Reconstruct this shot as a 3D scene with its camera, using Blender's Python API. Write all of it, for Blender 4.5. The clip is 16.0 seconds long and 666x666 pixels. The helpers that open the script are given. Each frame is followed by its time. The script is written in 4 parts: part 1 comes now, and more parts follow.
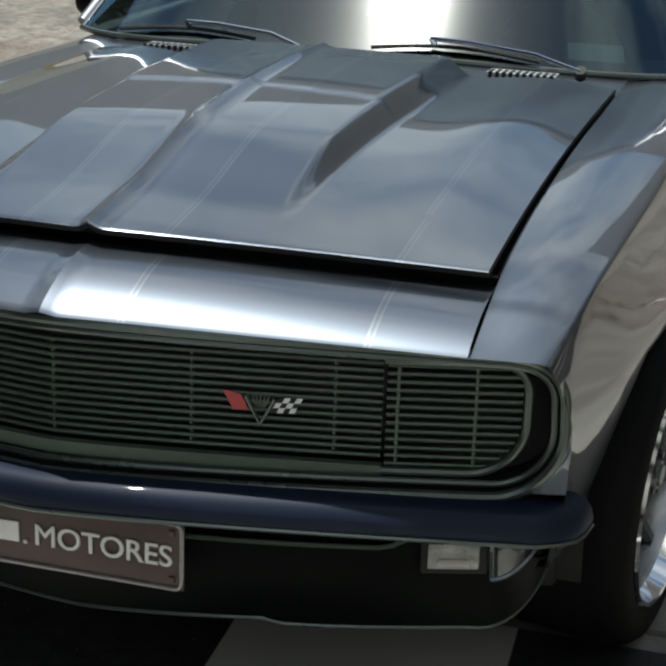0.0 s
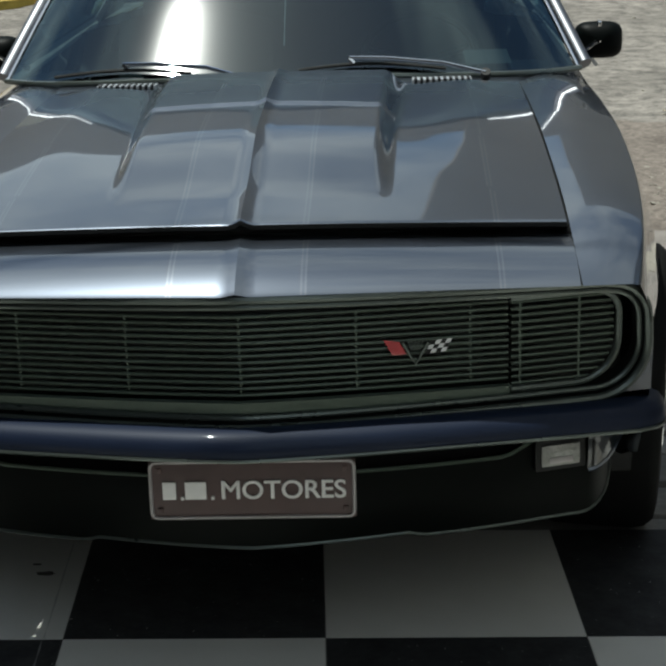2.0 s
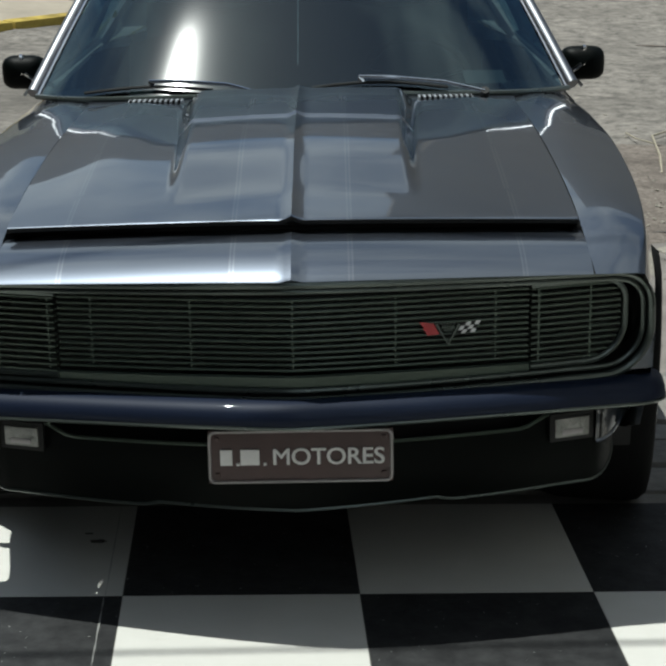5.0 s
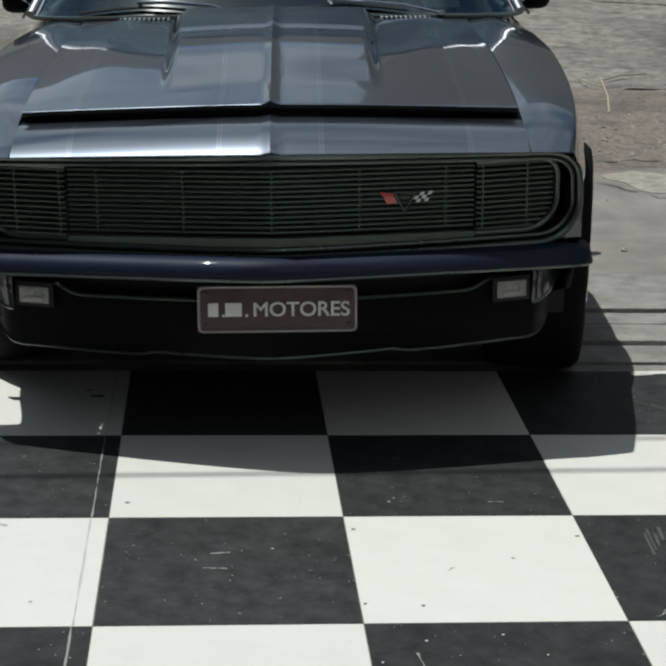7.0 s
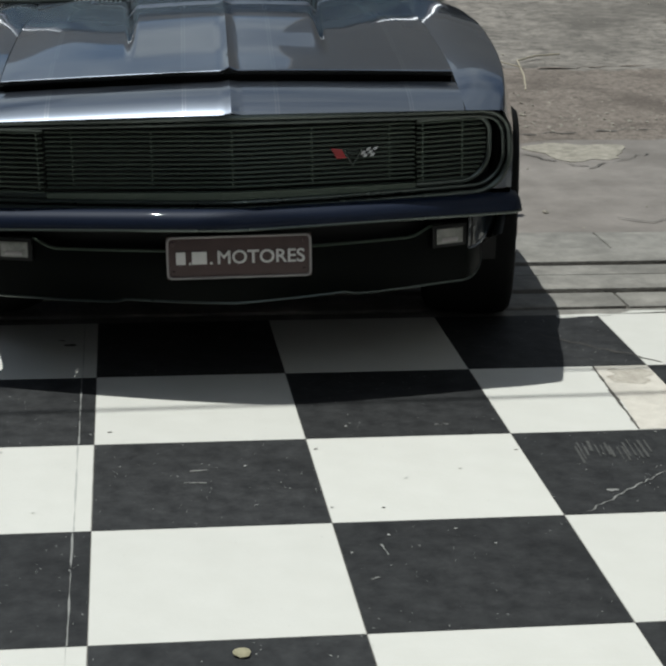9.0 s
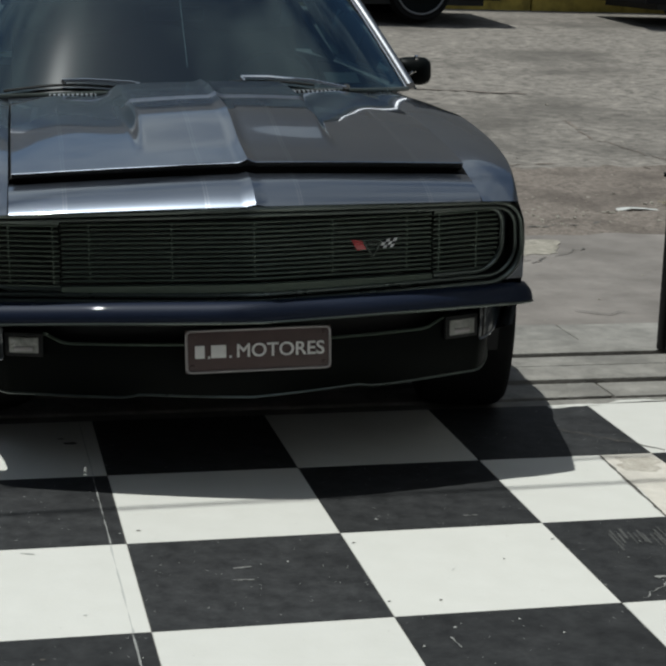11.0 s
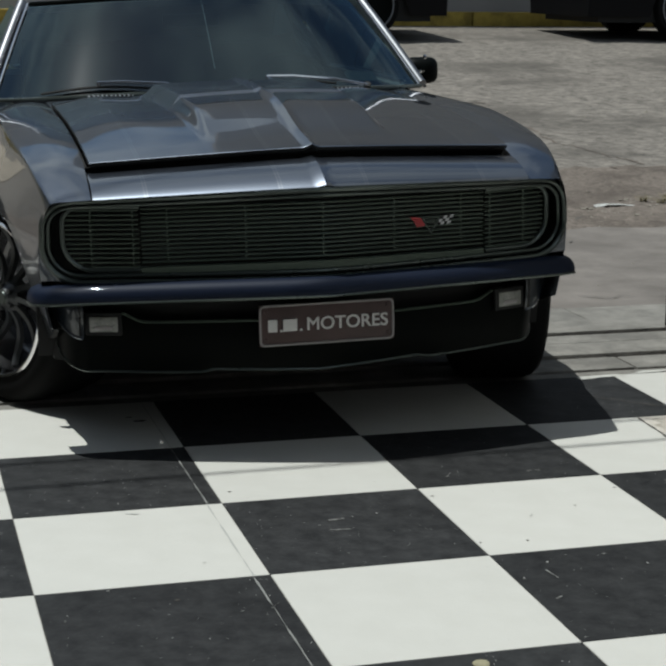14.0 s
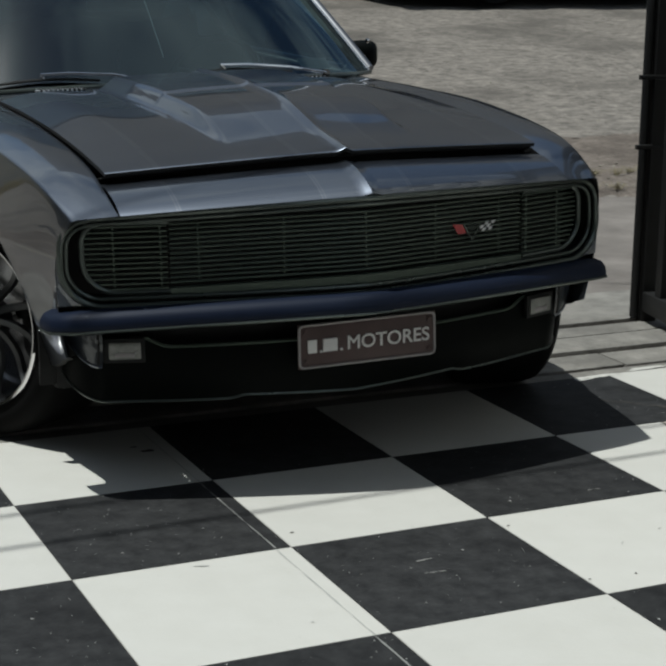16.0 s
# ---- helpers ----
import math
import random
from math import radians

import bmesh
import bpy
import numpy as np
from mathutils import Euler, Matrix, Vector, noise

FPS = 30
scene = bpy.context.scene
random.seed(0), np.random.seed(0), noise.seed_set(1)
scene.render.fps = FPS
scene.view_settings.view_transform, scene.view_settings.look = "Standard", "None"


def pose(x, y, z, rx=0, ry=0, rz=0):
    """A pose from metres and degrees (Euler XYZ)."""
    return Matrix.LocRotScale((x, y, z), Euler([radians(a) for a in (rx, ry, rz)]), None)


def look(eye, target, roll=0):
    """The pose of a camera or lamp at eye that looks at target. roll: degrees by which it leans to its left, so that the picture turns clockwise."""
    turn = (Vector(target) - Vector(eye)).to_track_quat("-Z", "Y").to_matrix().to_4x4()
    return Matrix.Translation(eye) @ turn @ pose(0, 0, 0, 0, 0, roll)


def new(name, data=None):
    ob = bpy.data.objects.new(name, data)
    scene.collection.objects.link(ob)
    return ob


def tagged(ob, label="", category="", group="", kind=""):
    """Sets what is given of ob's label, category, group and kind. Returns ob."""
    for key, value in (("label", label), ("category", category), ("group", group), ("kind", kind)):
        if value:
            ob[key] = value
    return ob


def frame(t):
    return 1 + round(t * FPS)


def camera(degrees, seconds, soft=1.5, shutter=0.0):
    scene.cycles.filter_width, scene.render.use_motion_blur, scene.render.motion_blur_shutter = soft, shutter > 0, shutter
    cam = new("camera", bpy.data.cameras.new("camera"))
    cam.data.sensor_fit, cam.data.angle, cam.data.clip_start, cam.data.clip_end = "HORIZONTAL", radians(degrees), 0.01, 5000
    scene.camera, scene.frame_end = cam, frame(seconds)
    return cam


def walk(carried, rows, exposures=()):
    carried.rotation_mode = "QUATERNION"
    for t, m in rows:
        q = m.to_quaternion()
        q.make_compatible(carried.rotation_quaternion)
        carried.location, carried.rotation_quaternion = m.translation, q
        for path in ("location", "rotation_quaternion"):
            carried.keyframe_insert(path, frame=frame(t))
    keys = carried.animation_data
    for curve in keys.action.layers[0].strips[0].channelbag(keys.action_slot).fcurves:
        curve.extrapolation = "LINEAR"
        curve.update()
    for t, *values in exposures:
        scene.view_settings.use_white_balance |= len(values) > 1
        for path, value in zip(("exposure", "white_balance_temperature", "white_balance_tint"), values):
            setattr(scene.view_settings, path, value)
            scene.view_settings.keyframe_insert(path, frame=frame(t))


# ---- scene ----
cam = camera(23.0, 16.0, soft=2.8)
U = 1.065                       # metres per plan unit
walk(cam, [
    (0.0, pose(1.2976, -2.3338, 1.5669, 70.909, -3.581, 13.879)),
    (0.5, pose(1.0771, -2.4022, 1.5195, 72.514, -2.026, 11.391)),
    (1.0, pose(0.9068, -2.5753, 1.4735, 73.170, -2.642, 8.860)),
    (1.5, pose(0.7401, -2.8034, 1.5211, 72.301, -1.963, 3.255)),
    (2.0, pose(0.4935, -2.9958, 1.5652, 72.961, -0.154, -0.948)),
    (2.5, pose(0.2961, -3.0865, 1.5994, 73.804, -0.296, -3.242)),
    (3.0, pose(0.2045, -3.0923, 1.5995, 73.673, -0.451, -4.084)),
    (3.2, pose(0.2213, -3.0903, 1.5757, 74.263, -0.302, -4.369)),
    (5.3, pose(0.2782, -3.5032, 1.5820, 73.956, -0.835, -2.817)),
    (5.5, pose(0.2391, -3.5973, 1.5747, 73.819, -1.105, -3.496)),
    (6.0, pose(0.2141, -3.7628, 1.5179, 72.168, 0.178, -4.449)),
    (6.5, pose(0.2124, -3.8657, 1.5278, 73.163, -0.361, -4.097)),
    (7.0, pose(0.2275, -3.9830, 1.4868, 73.145, -1.426, -4.050)),
    (7.5, pose(0.2295, -4.0903, 1.4798, 72.131, -1.571, -4.861)),
    (8.0, pose(0.2061, -4.1768, 1.5000, 73.202, -1.291, -4.947)),
    (8.5, pose(0.1376, -4.3022, 1.4950, 73.313, -0.786, -6.630)),
    (9.0, pose(0.0816, -4.4082, 1.4688, 73.085, -1.044, -7.253)),
    (9.5, pose(0.0686, -4.4722, 1.4597, 74.489, -1.251, -7.791)),
    (9.7, pose(0.0664, -4.4923, 1.4633, 74.928, -1.479, -7.782)),
    (11.8, pose(-0.8181, -4.0814, 1.3919, 77.094, -0.850, -17.293)),
    (12.0, pose(-0.8994, -4.0464, 1.3888, 76.890, -0.634, -18.086)),
    (12.5, pose(-0.9271, -4.1632, 1.3863, 76.348, -0.349, -18.014)),
    (13.0, pose(-0.8678, -4.2976, 1.3390, 77.083, 0.168, -16.085)),
    (13.5, pose(-0.8415, -4.4094, 1.3296, 77.140, -0.724, -14.714)),
    (14.0, pose(-0.8318, -4.4963, 1.3323, 77.730, -0.699, -15.683)),
    (14.5, pose(-0.8412, -4.4877, 1.3205, 77.789, -0.720, -16.661)),
    (15.0, pose(-0.8966, -4.4417, 1.3293, 77.924, -1.722, -17.418)),
    (15.5, pose(-1.0604, -4.2695, 1.3541, 77.530, -1.170, -20.743)),
    (16.0, pose(-1.4390, -3.8863, 1.3983, 76.489, -0.738, -24.489)),
], exposures=((0.0, 0.62, 6450, 2), (1.0, 0.45, 6450, 1), (2.5, 0.40, 6300, 0), (3.2, 0.40, 6300, 0), (5.5, 0.15, 6230, 2.0), (7.5, 0.01, 6240, 3.8), (9.5, -0.04, 6250, 3.4), (12.0, -0.15, 6220, 3.4), (16.0, -0.23, 6220, 3.4)))

# ---- world and sun ----
SUN_TO = Vector((-0.25, 0.08, 1.0)).normalized()
world = bpy.data.worlds.new("sky")
scene.world = world
world.use_nodes = True
wn = world.node_tree.nodes
sky = wn.new("ShaderNodeTexSky")
sky.sky_type = "NISHITA"
sky.sun_disc = False
sky.sun_elevation = math.asin(SUN_TO.z)
sky.sun_rotation = math.atan2(SUN_TO.x, SUN_TO.y)
sky.air_density, sky.dust_density, sky.ozone_density = 1.0, 0.8, 2.0
# thin broken cloud over the whole sky
tcw = wn.new("ShaderNodeTexCoord")
cl = wn.new("ShaderNodeTexNoise")
cl.inputs["Scale"].default_value, cl.inputs["Detail"].default_value, cl.inputs["Roughness"].default_value = 2.6, 8, 0.6
world.node_tree.links.new(tcw.outputs["Generated"], cl.inputs["Vector"])
cr = wn.new("ShaderNodeValToRGB")
cr.color_ramp.elements[0].position, cr.color_ramp.elements[1].position = 0.41, 0.66
world.node_tree.links.new(cl.outputs["Fac"], cr.inputs["Fac"])
cm = wn.new("ShaderNodeMix")
cm.data_type = "RGBA"
world.node_tree.links.new(cr.outputs["Color"], cm.inputs["Factor"])
world.node_tree.links.new(sky.outputs[0], cm.inputs["A"])
cm.inputs["B"].default_value = (10.3, 10.9, 11.4, 1)
world.node_tree.links.new(cm.outputs["Result"], wn["Background"].inputs[0])
wn["Background"].inputs[1].default_value = 0.064
sun = new("sun", bpy.data.lights.new("sun", "SUN"))
sun.data.energy, sun.data.angle, sun.data.color = 4.2, radians(0.53), (1.0, 0.972, 0.93)
sun.matrix_world = look(SUN_TO * 30, (0, 0, 0))

# ---- materials ----


def material(name, rgb, rough=0.5, metal=0.0, vary=0.15, size=30.0, bump=0.0, bump_size=200.0, coat=0.0, rgb2=None,
             stain=0.0, stain_size=3.0, spec=0.5, ior=1.45, rough_vary=0.1, per_piece=0.0, transmission=0.0, stretch=(1, 1, 1), grit=0.5, contrast=0.0):
    """A surface with colour, grain and roughness that vary at two scales."""
    m = bpy.data.materials.new(name)
    m.use_nodes = True
    n, k = m.node_tree.nodes, m.node_tree.links
    b = n["Principled BSDF"]
    b.inputs["Metallic"].default_value, b.inputs["Coat Weight"].default_value = metal, coat
    b.inputs["Coat Roughness"].default_value, b.inputs["Coat IOR"].default_value = 0.03, 1.80
    b.inputs["Specular IOR Level"].default_value, b.inputs["IOR"].default_value = spec, ior
    b.inputs["Transmission Weight"].default_value = transmission
    tc = n.new("ShaderNodeTexCoord")
    mp = n.new("ShaderNodeMapping")
    mp.inputs["Scale"].default_value = stretch
    k.new(tc.outputs["Object"], mp.inputs["Vector"])
    if coat > 0.9:       # slight unevenness of the clear coat
        wave = n.new("ShaderNodeTexNoise")
        wave.inputs["Scale"].default_value, wave.inputs["Detail"].default_value = 4, 1
        k.new(mp.outputs[0], wave.inputs["Vector"])
        peel = n.new("ShaderNodeBump")
        peel.inputs["Strength"].default_value, peel.inputs["Distance"].default_value = 0.3, 0.005
        k.new(wave.outputs["Fac"], peel.inputs["Height"])
        k.new(peel.outputs[0], b.inputs["Coat Normal"])
    fine = n.new("ShaderNodeTexNoise")
    fine.inputs["Scale"].default_value, fine.inputs["Detail"].default_value, fine.inputs["Roughness"].default_value = size, 8, grit
    k.new(mp.outputs[0], fine.inputs["Vector"])
    wide = n.new("ShaderNodeTexNoise")
    wide.inputs["Scale"].default_value, wide.inputs["Detail"].default_value = stain_size, 5
    k.new(mp.outputs[0], wide.inputs["Vector"])
    mixa = n.new("ShaderNodeMix")
    mixa.data_type = "RGBA"
    lo = [c * (1 - vary) for c in rgb]
    hi = list(rgb2) if rgb2 else [min(1, c * (1 + vary)) for c in rgb]
    mixa.inputs["A"].default_value, mixa.inputs["B"].default_value = (*lo, 1), (*hi, 1)
    if contrast:
        cont = n.new("ShaderNodeMapRange")
        cont.inputs["From Min"].default_value, cont.inputs["From Max"].default_value = 0.5 - contrast, 0.5 + contrast
        k.new(fine.outputs["Fac"], cont.inputs["Value"])
        k.new(cont.outputs[0], mixa.inputs["Factor"])
    else:
        k.new(fine.outputs["Fac"], mixa.inputs["Factor"])
    last = mixa.outputs["Result"]
    if stain:
        ramp = n.new("ShaderNodeValToRGB")
        ramp.color_ramp.elements[0].position, ramp.color_ramp.elements[1].position = 0.48, 0.66
        k.new(wide.outputs["Fac"], ramp.inputs["Fac"])
        sc = n.new("ShaderNodeMath")
        sc.operation = "MULTIPLY"
        sc.inputs[1].default_value = stain
        k.new(ramp.outputs["Color"], sc.inputs[0])
        mixb = n.new("ShaderNodeMix")
        mixb.data_type = "RGBA"
        k.new(sc.outputs[0], mixb.inputs["Factor"])
        k.new(last, mixb.inputs["A"])
        mixb.inputs["B"].default_value = (*[c * 0.5 for c in rgb], 1)
        last = mixb.outputs["Result"]
    if per_piece:
        oi = n.new("ShaderNodeObjectInfo")
        mr = n.new("ShaderNodeMapRange")
        mr.inputs["To Min"].default_value, mr.inputs["To Max"].default_value = 1 - per_piece, 1 + per_piece
        k.new(oi.outputs["Random"], mr.inputs["Value"])
        hs = n.new("ShaderNodeHueSaturation")
        k.new(mr.outputs[0], hs.inputs["Value"])
        k.new(last, hs.inputs["Color"])
        last = hs.outputs[0]
    k.new(last, b.inputs["Base Color"])
    rr = n.new("ShaderNodeMapRange")
    rr.inputs["To Min"].default_value, rr.inputs["To Max"].default_value = max(0.02, rough * (1 - rough_vary)), min(1, rough * (1 + rough_vary))
    k.new(wide.outputs["Fac"], rr.inputs["Value"])
    k.new(rr.outputs[0], b.inputs["Roughness"])
    if bump:
        bn = n.new("ShaderNodeTexNoise")
        bn.inputs["Scale"].default_value, bn.inputs["Detail"].default_value = bump_size, 8
        k.new(mp.outputs[0], bn.inputs["Vector"])
        bp = n.new("ShaderNodeBump")
        bp.inputs["Strength"].default_value, bp.inputs["Distance"].default_value = bump, 0.01
        k.new(bn.outputs["Fac"], bp.inputs["Height"])
        k.new(bp.outputs[0], b.inputs["Normal"])
    return m


PAINT = material("grey_blue_metallic_paint", (0.092, 0.104, 0.128), rough=0.36, metal=0.9, vary=0.05, size=900, coat=1.0, rough_vary=0.08)
STRIPE = material("darker_stripe_paint", (0.081, 0.092, 0.114), rough=0.36, metal=0.9, vary=0.05, size=900, coat=1.0, rough_vary=0.08)
PINLINE = material("silver_pinstripe", (0.125, 0.135, 0.155), rough=0.36, metal=0.9, vary=0.03, size=300, coat=1.0)
BUMPER = material("dark_blue_bumper_paint", (0.0055, 0.0105, 0.027), rough=0.55, metal=0.1, spec=0.22, vary=0.08, size=300, coat=0.05)
# body paint darkened for the lower corners, as if in shade
CORNER_SHADED = material("shaded_corner_paint", (0.012, 0.016, 0.022), rough=0.35, vary=0.1, size=60, coat=0.5)
SATIN = material("satin_black_plastic", (0.0020, 0.0030, 0.0026), spec=0.07, rough=0.45, vary=0.2, size=60, bump=0.05)
GRILLE = material("grille_dark_metal", (0.0840, 0.1056, 0.0840), rough=0.4, metal=0.4, vary=0.12, size=80)
BEZEL = material("bezel_dark_chrome", (0.105, 0.120, 0.110), rough=0.28, metal=0.7, vary=0.1, size=60)
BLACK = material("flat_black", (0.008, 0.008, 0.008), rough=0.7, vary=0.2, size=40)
RUBBER = material("tyre_rubber", (0.006, 0.006, 0.006), spec=0.12, rough=0.8, vary=0.25, size=60, bump=0.15, bump_size=120)
CHROME = material("chrome", (0.75, 0.75, 0.76), rough=0.08, metal=1.0, vary=0.03, size=20, rough_vary=0.5)
BRIGHT = material("bright_trim", (0.20, 0.205, 0.22), rough=0.42, metal=1.0, vary=0.1, size=15, rough_vary=0.3)
VENT = material("bright_vent_metal", (0.62, 0.63, 0.65), rough=0.45, metal=1.0, vary=0.1, size=30, rough_vary=0.3)
POLISHED = material("polished_alloy", (0.36, 0.36, 0.37), rough=0.22, metal=1.0, vary=0.08, size=20, rough_vary=0.4)
DARKRIM = material("gunmetal_rim", (0.095, 0.098, 0.10), rough=0.34, metal=0.8, vary=0.1, size=40)
LENS = material("clear_lamp_lens", (0.09, 0.095, 0.085), coat=0.4, rough=0.15, vary=0.4, size=26, rgb2=(0.42, 0.42, 0.39), bump=0.5, bump_size=90)
PLATE = material("brown_show_plate", (0.070, 0.042, 0.040), rough=0.42, vary=0.25, size=25, stain=0.3, stain_size=8)
LETTER = material("plate_letter_silver", (0.70, 0.69, 0.68), rough=0.4, vary=0.1, size=60)
PLATE_RIM = material("plate_rim_silver", (0.32, 0.30, 0.30), rough=0.35, metal=0.3, vary=0.15, size=60)
RED = material("badge_red", (0.42, 0.03, 0.035), rough=0.3, vary=0.1, size=60, coat=0.5)
WHITE = material("badge_white", (0.6, 0.6, 0.6), rough=0.35, vary=0.1, size=60)
SEAT = material("dark_vinyl", (0.010, 0.0095, 0.009), rough=0.55, vary=0.2, size=30, bump=0.1)
TILE_B = material("black_floor_paint", (0.011, 0.0115, 0.013), spec=0.3, rgb2=(0.043, 0.044, 0.045), rough=0.62, vary=0.4, size=15, grit=0.74, contrast=0.22, stain=0.45, stain_size=2.2, bump=0.12, bump_size=60, per_piece=0.12)
TILE_W = material("white_floor_paint", (0.545, 0.535, 0.495), rough=0.6, vary=0.05, size=9, rgb2=(0.59, 0.58, 0.545), stain=0.06, stain_size=2.0, bump=0.08, bump_size=60, per_piece=0.03)
CONCRETE = material("worn_concrete", (0.20, 0.19, 0.172), rough=0.85, vary=0.35, size=9, grit=0.7, contrast=0.2, stain=0.5, stain_size=2.5, bump=0.5, bump_size=45)
STREET = material("old_cement_street", (0.150, 0.134, 0.117), rough=0.9, vary=0.55, size=11, rgb2=(0.27, 0.243, 0.212), stain=0.75, stain_size=0.9, bump=1.0, bump_size=16, stretch=(0.9, 1.15, 1), grit=0.8, contrast=0.14)
WALL_W = material("cream_wall_plaster", (0.55, 0.52, 0.44), rough=0.85, vary=0.1, size=6, stain=0.3, stain_size=0.8, bump=0.2, bump_size=30)
WALL_G = material("brown_grey_plaster", (0.375, 0.345, 0.315), rough=0.85, vary=0.15, size=4, stain=0.4, stain_size=0.5, bump=0.2, bump_size=30)
YELLOW = material("yellow_kerb_paint", (0.38, 0.275, 0.05), rough=0.8, vary=0.3, size=12, stain=0.9, stain_size=5, bump=0.3, bump_size=40)
IRON = material("black_painted_iron", (0.012, 0.012, 0.012), rough=0.5, vary=0.3, size=30, bump=0.1)
BRICK = material("white_painted_block", (0.62, 0.61, 0.58), rough=0.8, vary=0.08, size=12, stain=0.2, stain_size=3, bump=0.3, bump_size=50, per_piece=0.06)
CARBLACK = material("black_car_paint", (0.005, 0.005, 0.006), rough=0.5, spec=0.08, vary=0.1, size=20, coat=0.05)
LEAF = material("dry_leaf", (0.30, 0.275, 0.18), rough=0.8, vary=0.3, size=60)
ROUGH = material("broken_brown_cement", (0.105, 0.083, 0.068), rough=0.95, vary=0.5, size=26, rgb2=(0.24, 0.203, 0.172), grit=0.8, contrast=0.2, stain=0.6, stain_size=2.2, bump=1.0, bump_size=40)
WEED = material("dry_weed", (0.19, 0.165, 0.10), rough=0.9, vary=0.4, size=40)
APRON = material("smooth_cement_apron", (0.165, 0.146, 0.130), rough=0.88, vary=0.3, size=3.4, rgb2=(0.238, 0.214, 0.194), grit=0.65, contrast=0.25, stain=0.35, stain_size=1.3, bump=0.4, bump_size=30)
STAIN = material("brown_screed_stain", (0.40, 0.36, 0.30), rough=0.9, vary=0.3, size=30, grit=0.7, contrast=0.2, rgb2=(0.50, 0.465, 0.41))
CEMENT_PATCH = material("pale_cement_patch", (0.24, 0.22, 0.175), rough=0.9, vary=0.4, size=16, rgb2=(0.34, 0.31, 0.26), grit=0.75, contrast=0.18, bump=0.6, bump_size=40)
TWIG = material("dry_twig_bark", (0.30, 0.265, 0.20), rough=0.8, vary=0.3, size=30)
CRACK = material("dark_crack", (0.085, 0.078, 0.07), rough=0.95, vary=0.3, size=30)
SMEAR = material("faint_grey_smear", (0.40, 0.40, 0.38), rough=0.9, vary=0.15, size=40)
DUSTY = material("faint_dust", (0.06, 0.06, 0.058), rough=0.9, vary=0.4, size=50)
PINKISH = material("worn_pinkish_screed", (0.54, 0.505, 0.45), rough=0.85, vary=0.2, size=25, stain=0.25, stain_size=6, bump=0.4, bump_size=60)
STICKER = material("faded_sticker_paper", (0.06, 0.07, 0.07), rough=0.8, vary=0.2, size=50)
OLIVE = material("olive_brown_wall", (0.10, 0.092, 0.065), rough=0.85, vary=0.2, size=5, stain=0.4, stain_size=1.0, bump=0.2, bump_size=20)
PALE = material("pale_pavement", (0.33, 0.285, 0.225), rough=0.9, vary=0.15, size=8, stain=0.3, stain_size=1.5, bump=0.2, bump_size=30)
GREYLINE = material("grey_joint", (0.22, 0.22, 0.21), rough=0.9, vary=0.3, size=40)
# very dark, so the added unseen walls send back little light
DARK_BLOCK = material("unseen_wall_dark", (0.03, 0.03, 0.032), rough=0.6, vary=0.2, size=4, bump=0.2, bump_size=10)
CHALK = material("pale_scuff", (0.42, 0.42, 0.40), rough=0.9, vary=0.25, size=40)


def glass_material(name, tint, haze):
    """Tinted glass: see-through, mirror-like by Fresnel, with two rough gloss lobes added for the bloom round the sun's
    glint.
    """
    m = bpy.data.materials.new(name)
    m.use_nodes = True
    n, k = m.node_tree.nodes, m.node_tree.links
    n.remove(n["Principled BSDF"])
    clear, gloss = n.new("ShaderNodeBsdfTransparent"), n.new("ShaderNodeBsdfGlossy")
    clear.inputs["Color"].default_value = (*tint, 1)
    gloss.inputs["Roughness"].default_value, gloss.inputs["Color"].default_value = 0.0, (0.72, 0.94, 1.0, 1)
    fr = n.new("ShaderNodeFresnel")
    fr.inputs["IOR"].default_value = 1.75
    a = n.new("ShaderNodeMixShader")
    k.new(fr.outputs[0], a.inputs[0])
    k.new(clear.outputs[0], a.inputs[1])
    k.new(gloss.outputs[0], a.inputs[2])
    last = a.outputs[0]
    for rough, spread, amount in ((0.075, "BECKMANN", haze * 0.6), (0.125, "GGX", haze * 0.6)):
        bloom, b = n.new("ShaderNodeBsdfGlossy"), n.new("ShaderNodeMixShader")
        bloom.distribution = spread
        bloom.inputs["Roughness"].default_value = rough
        b.inputs[0].default_value = amount
        k.new(last, b.inputs[1])
        k.new(bloom.outputs[0], b.inputs[2])
        last = b.outputs[0]
    k.new(last, n["Material Output"].inputs["Surface"])
    return m


GLASS = glass_material("tinted_glass", (0.13, 0.215, 0.245), 0.024)

# ---- mesh helpers ----


BODY = []


def finish(name, bm, mat, parent=None, label="", smooth=True, angle=40):
    """Links a bmesh, drawn in plan units, as one mesh object."""
    bmesh.ops.remove_doubles(bm, verts=bm.verts, dist=1e-5)
    bmesh.ops.recalc_face_normals(bm, faces=bm.faces)
    if parent and BODY and (parent == BODY[0] or (parent.parent == BODY[0] and not parent.name.startswith("wheel"))):
        for v in bm.verts:      # the hood line and the cabin sit low, the nose high
            k = step(0.3, 1.8, v.co.y) * step(0.5, 0.75, v.co.z)
            v.co.z -= 0.052 * k
            v.co.y += 0.035 * k
    bm.transform(Matrix.Scale(U, 4))
    for f in bm.faces:
        f.smooth = smooth
    if smooth:
        for e in bm.edges:
            if len(e.link_faces) == 2 and e.calc_face_angle(0) > radians(angle):
                e.smooth = False
    me = bpy.data.meshes.new(name)
    bm.to_mesh(me)
    bm.free()
    for one in (mat if isinstance(mat, (list, tuple)) else [mat]):
        me.materials.append(one)
    ob = new(name, me)
    if parent:
        ob.parent = parent
    if label:
        ob["label"] = label
    return ob


part = finish


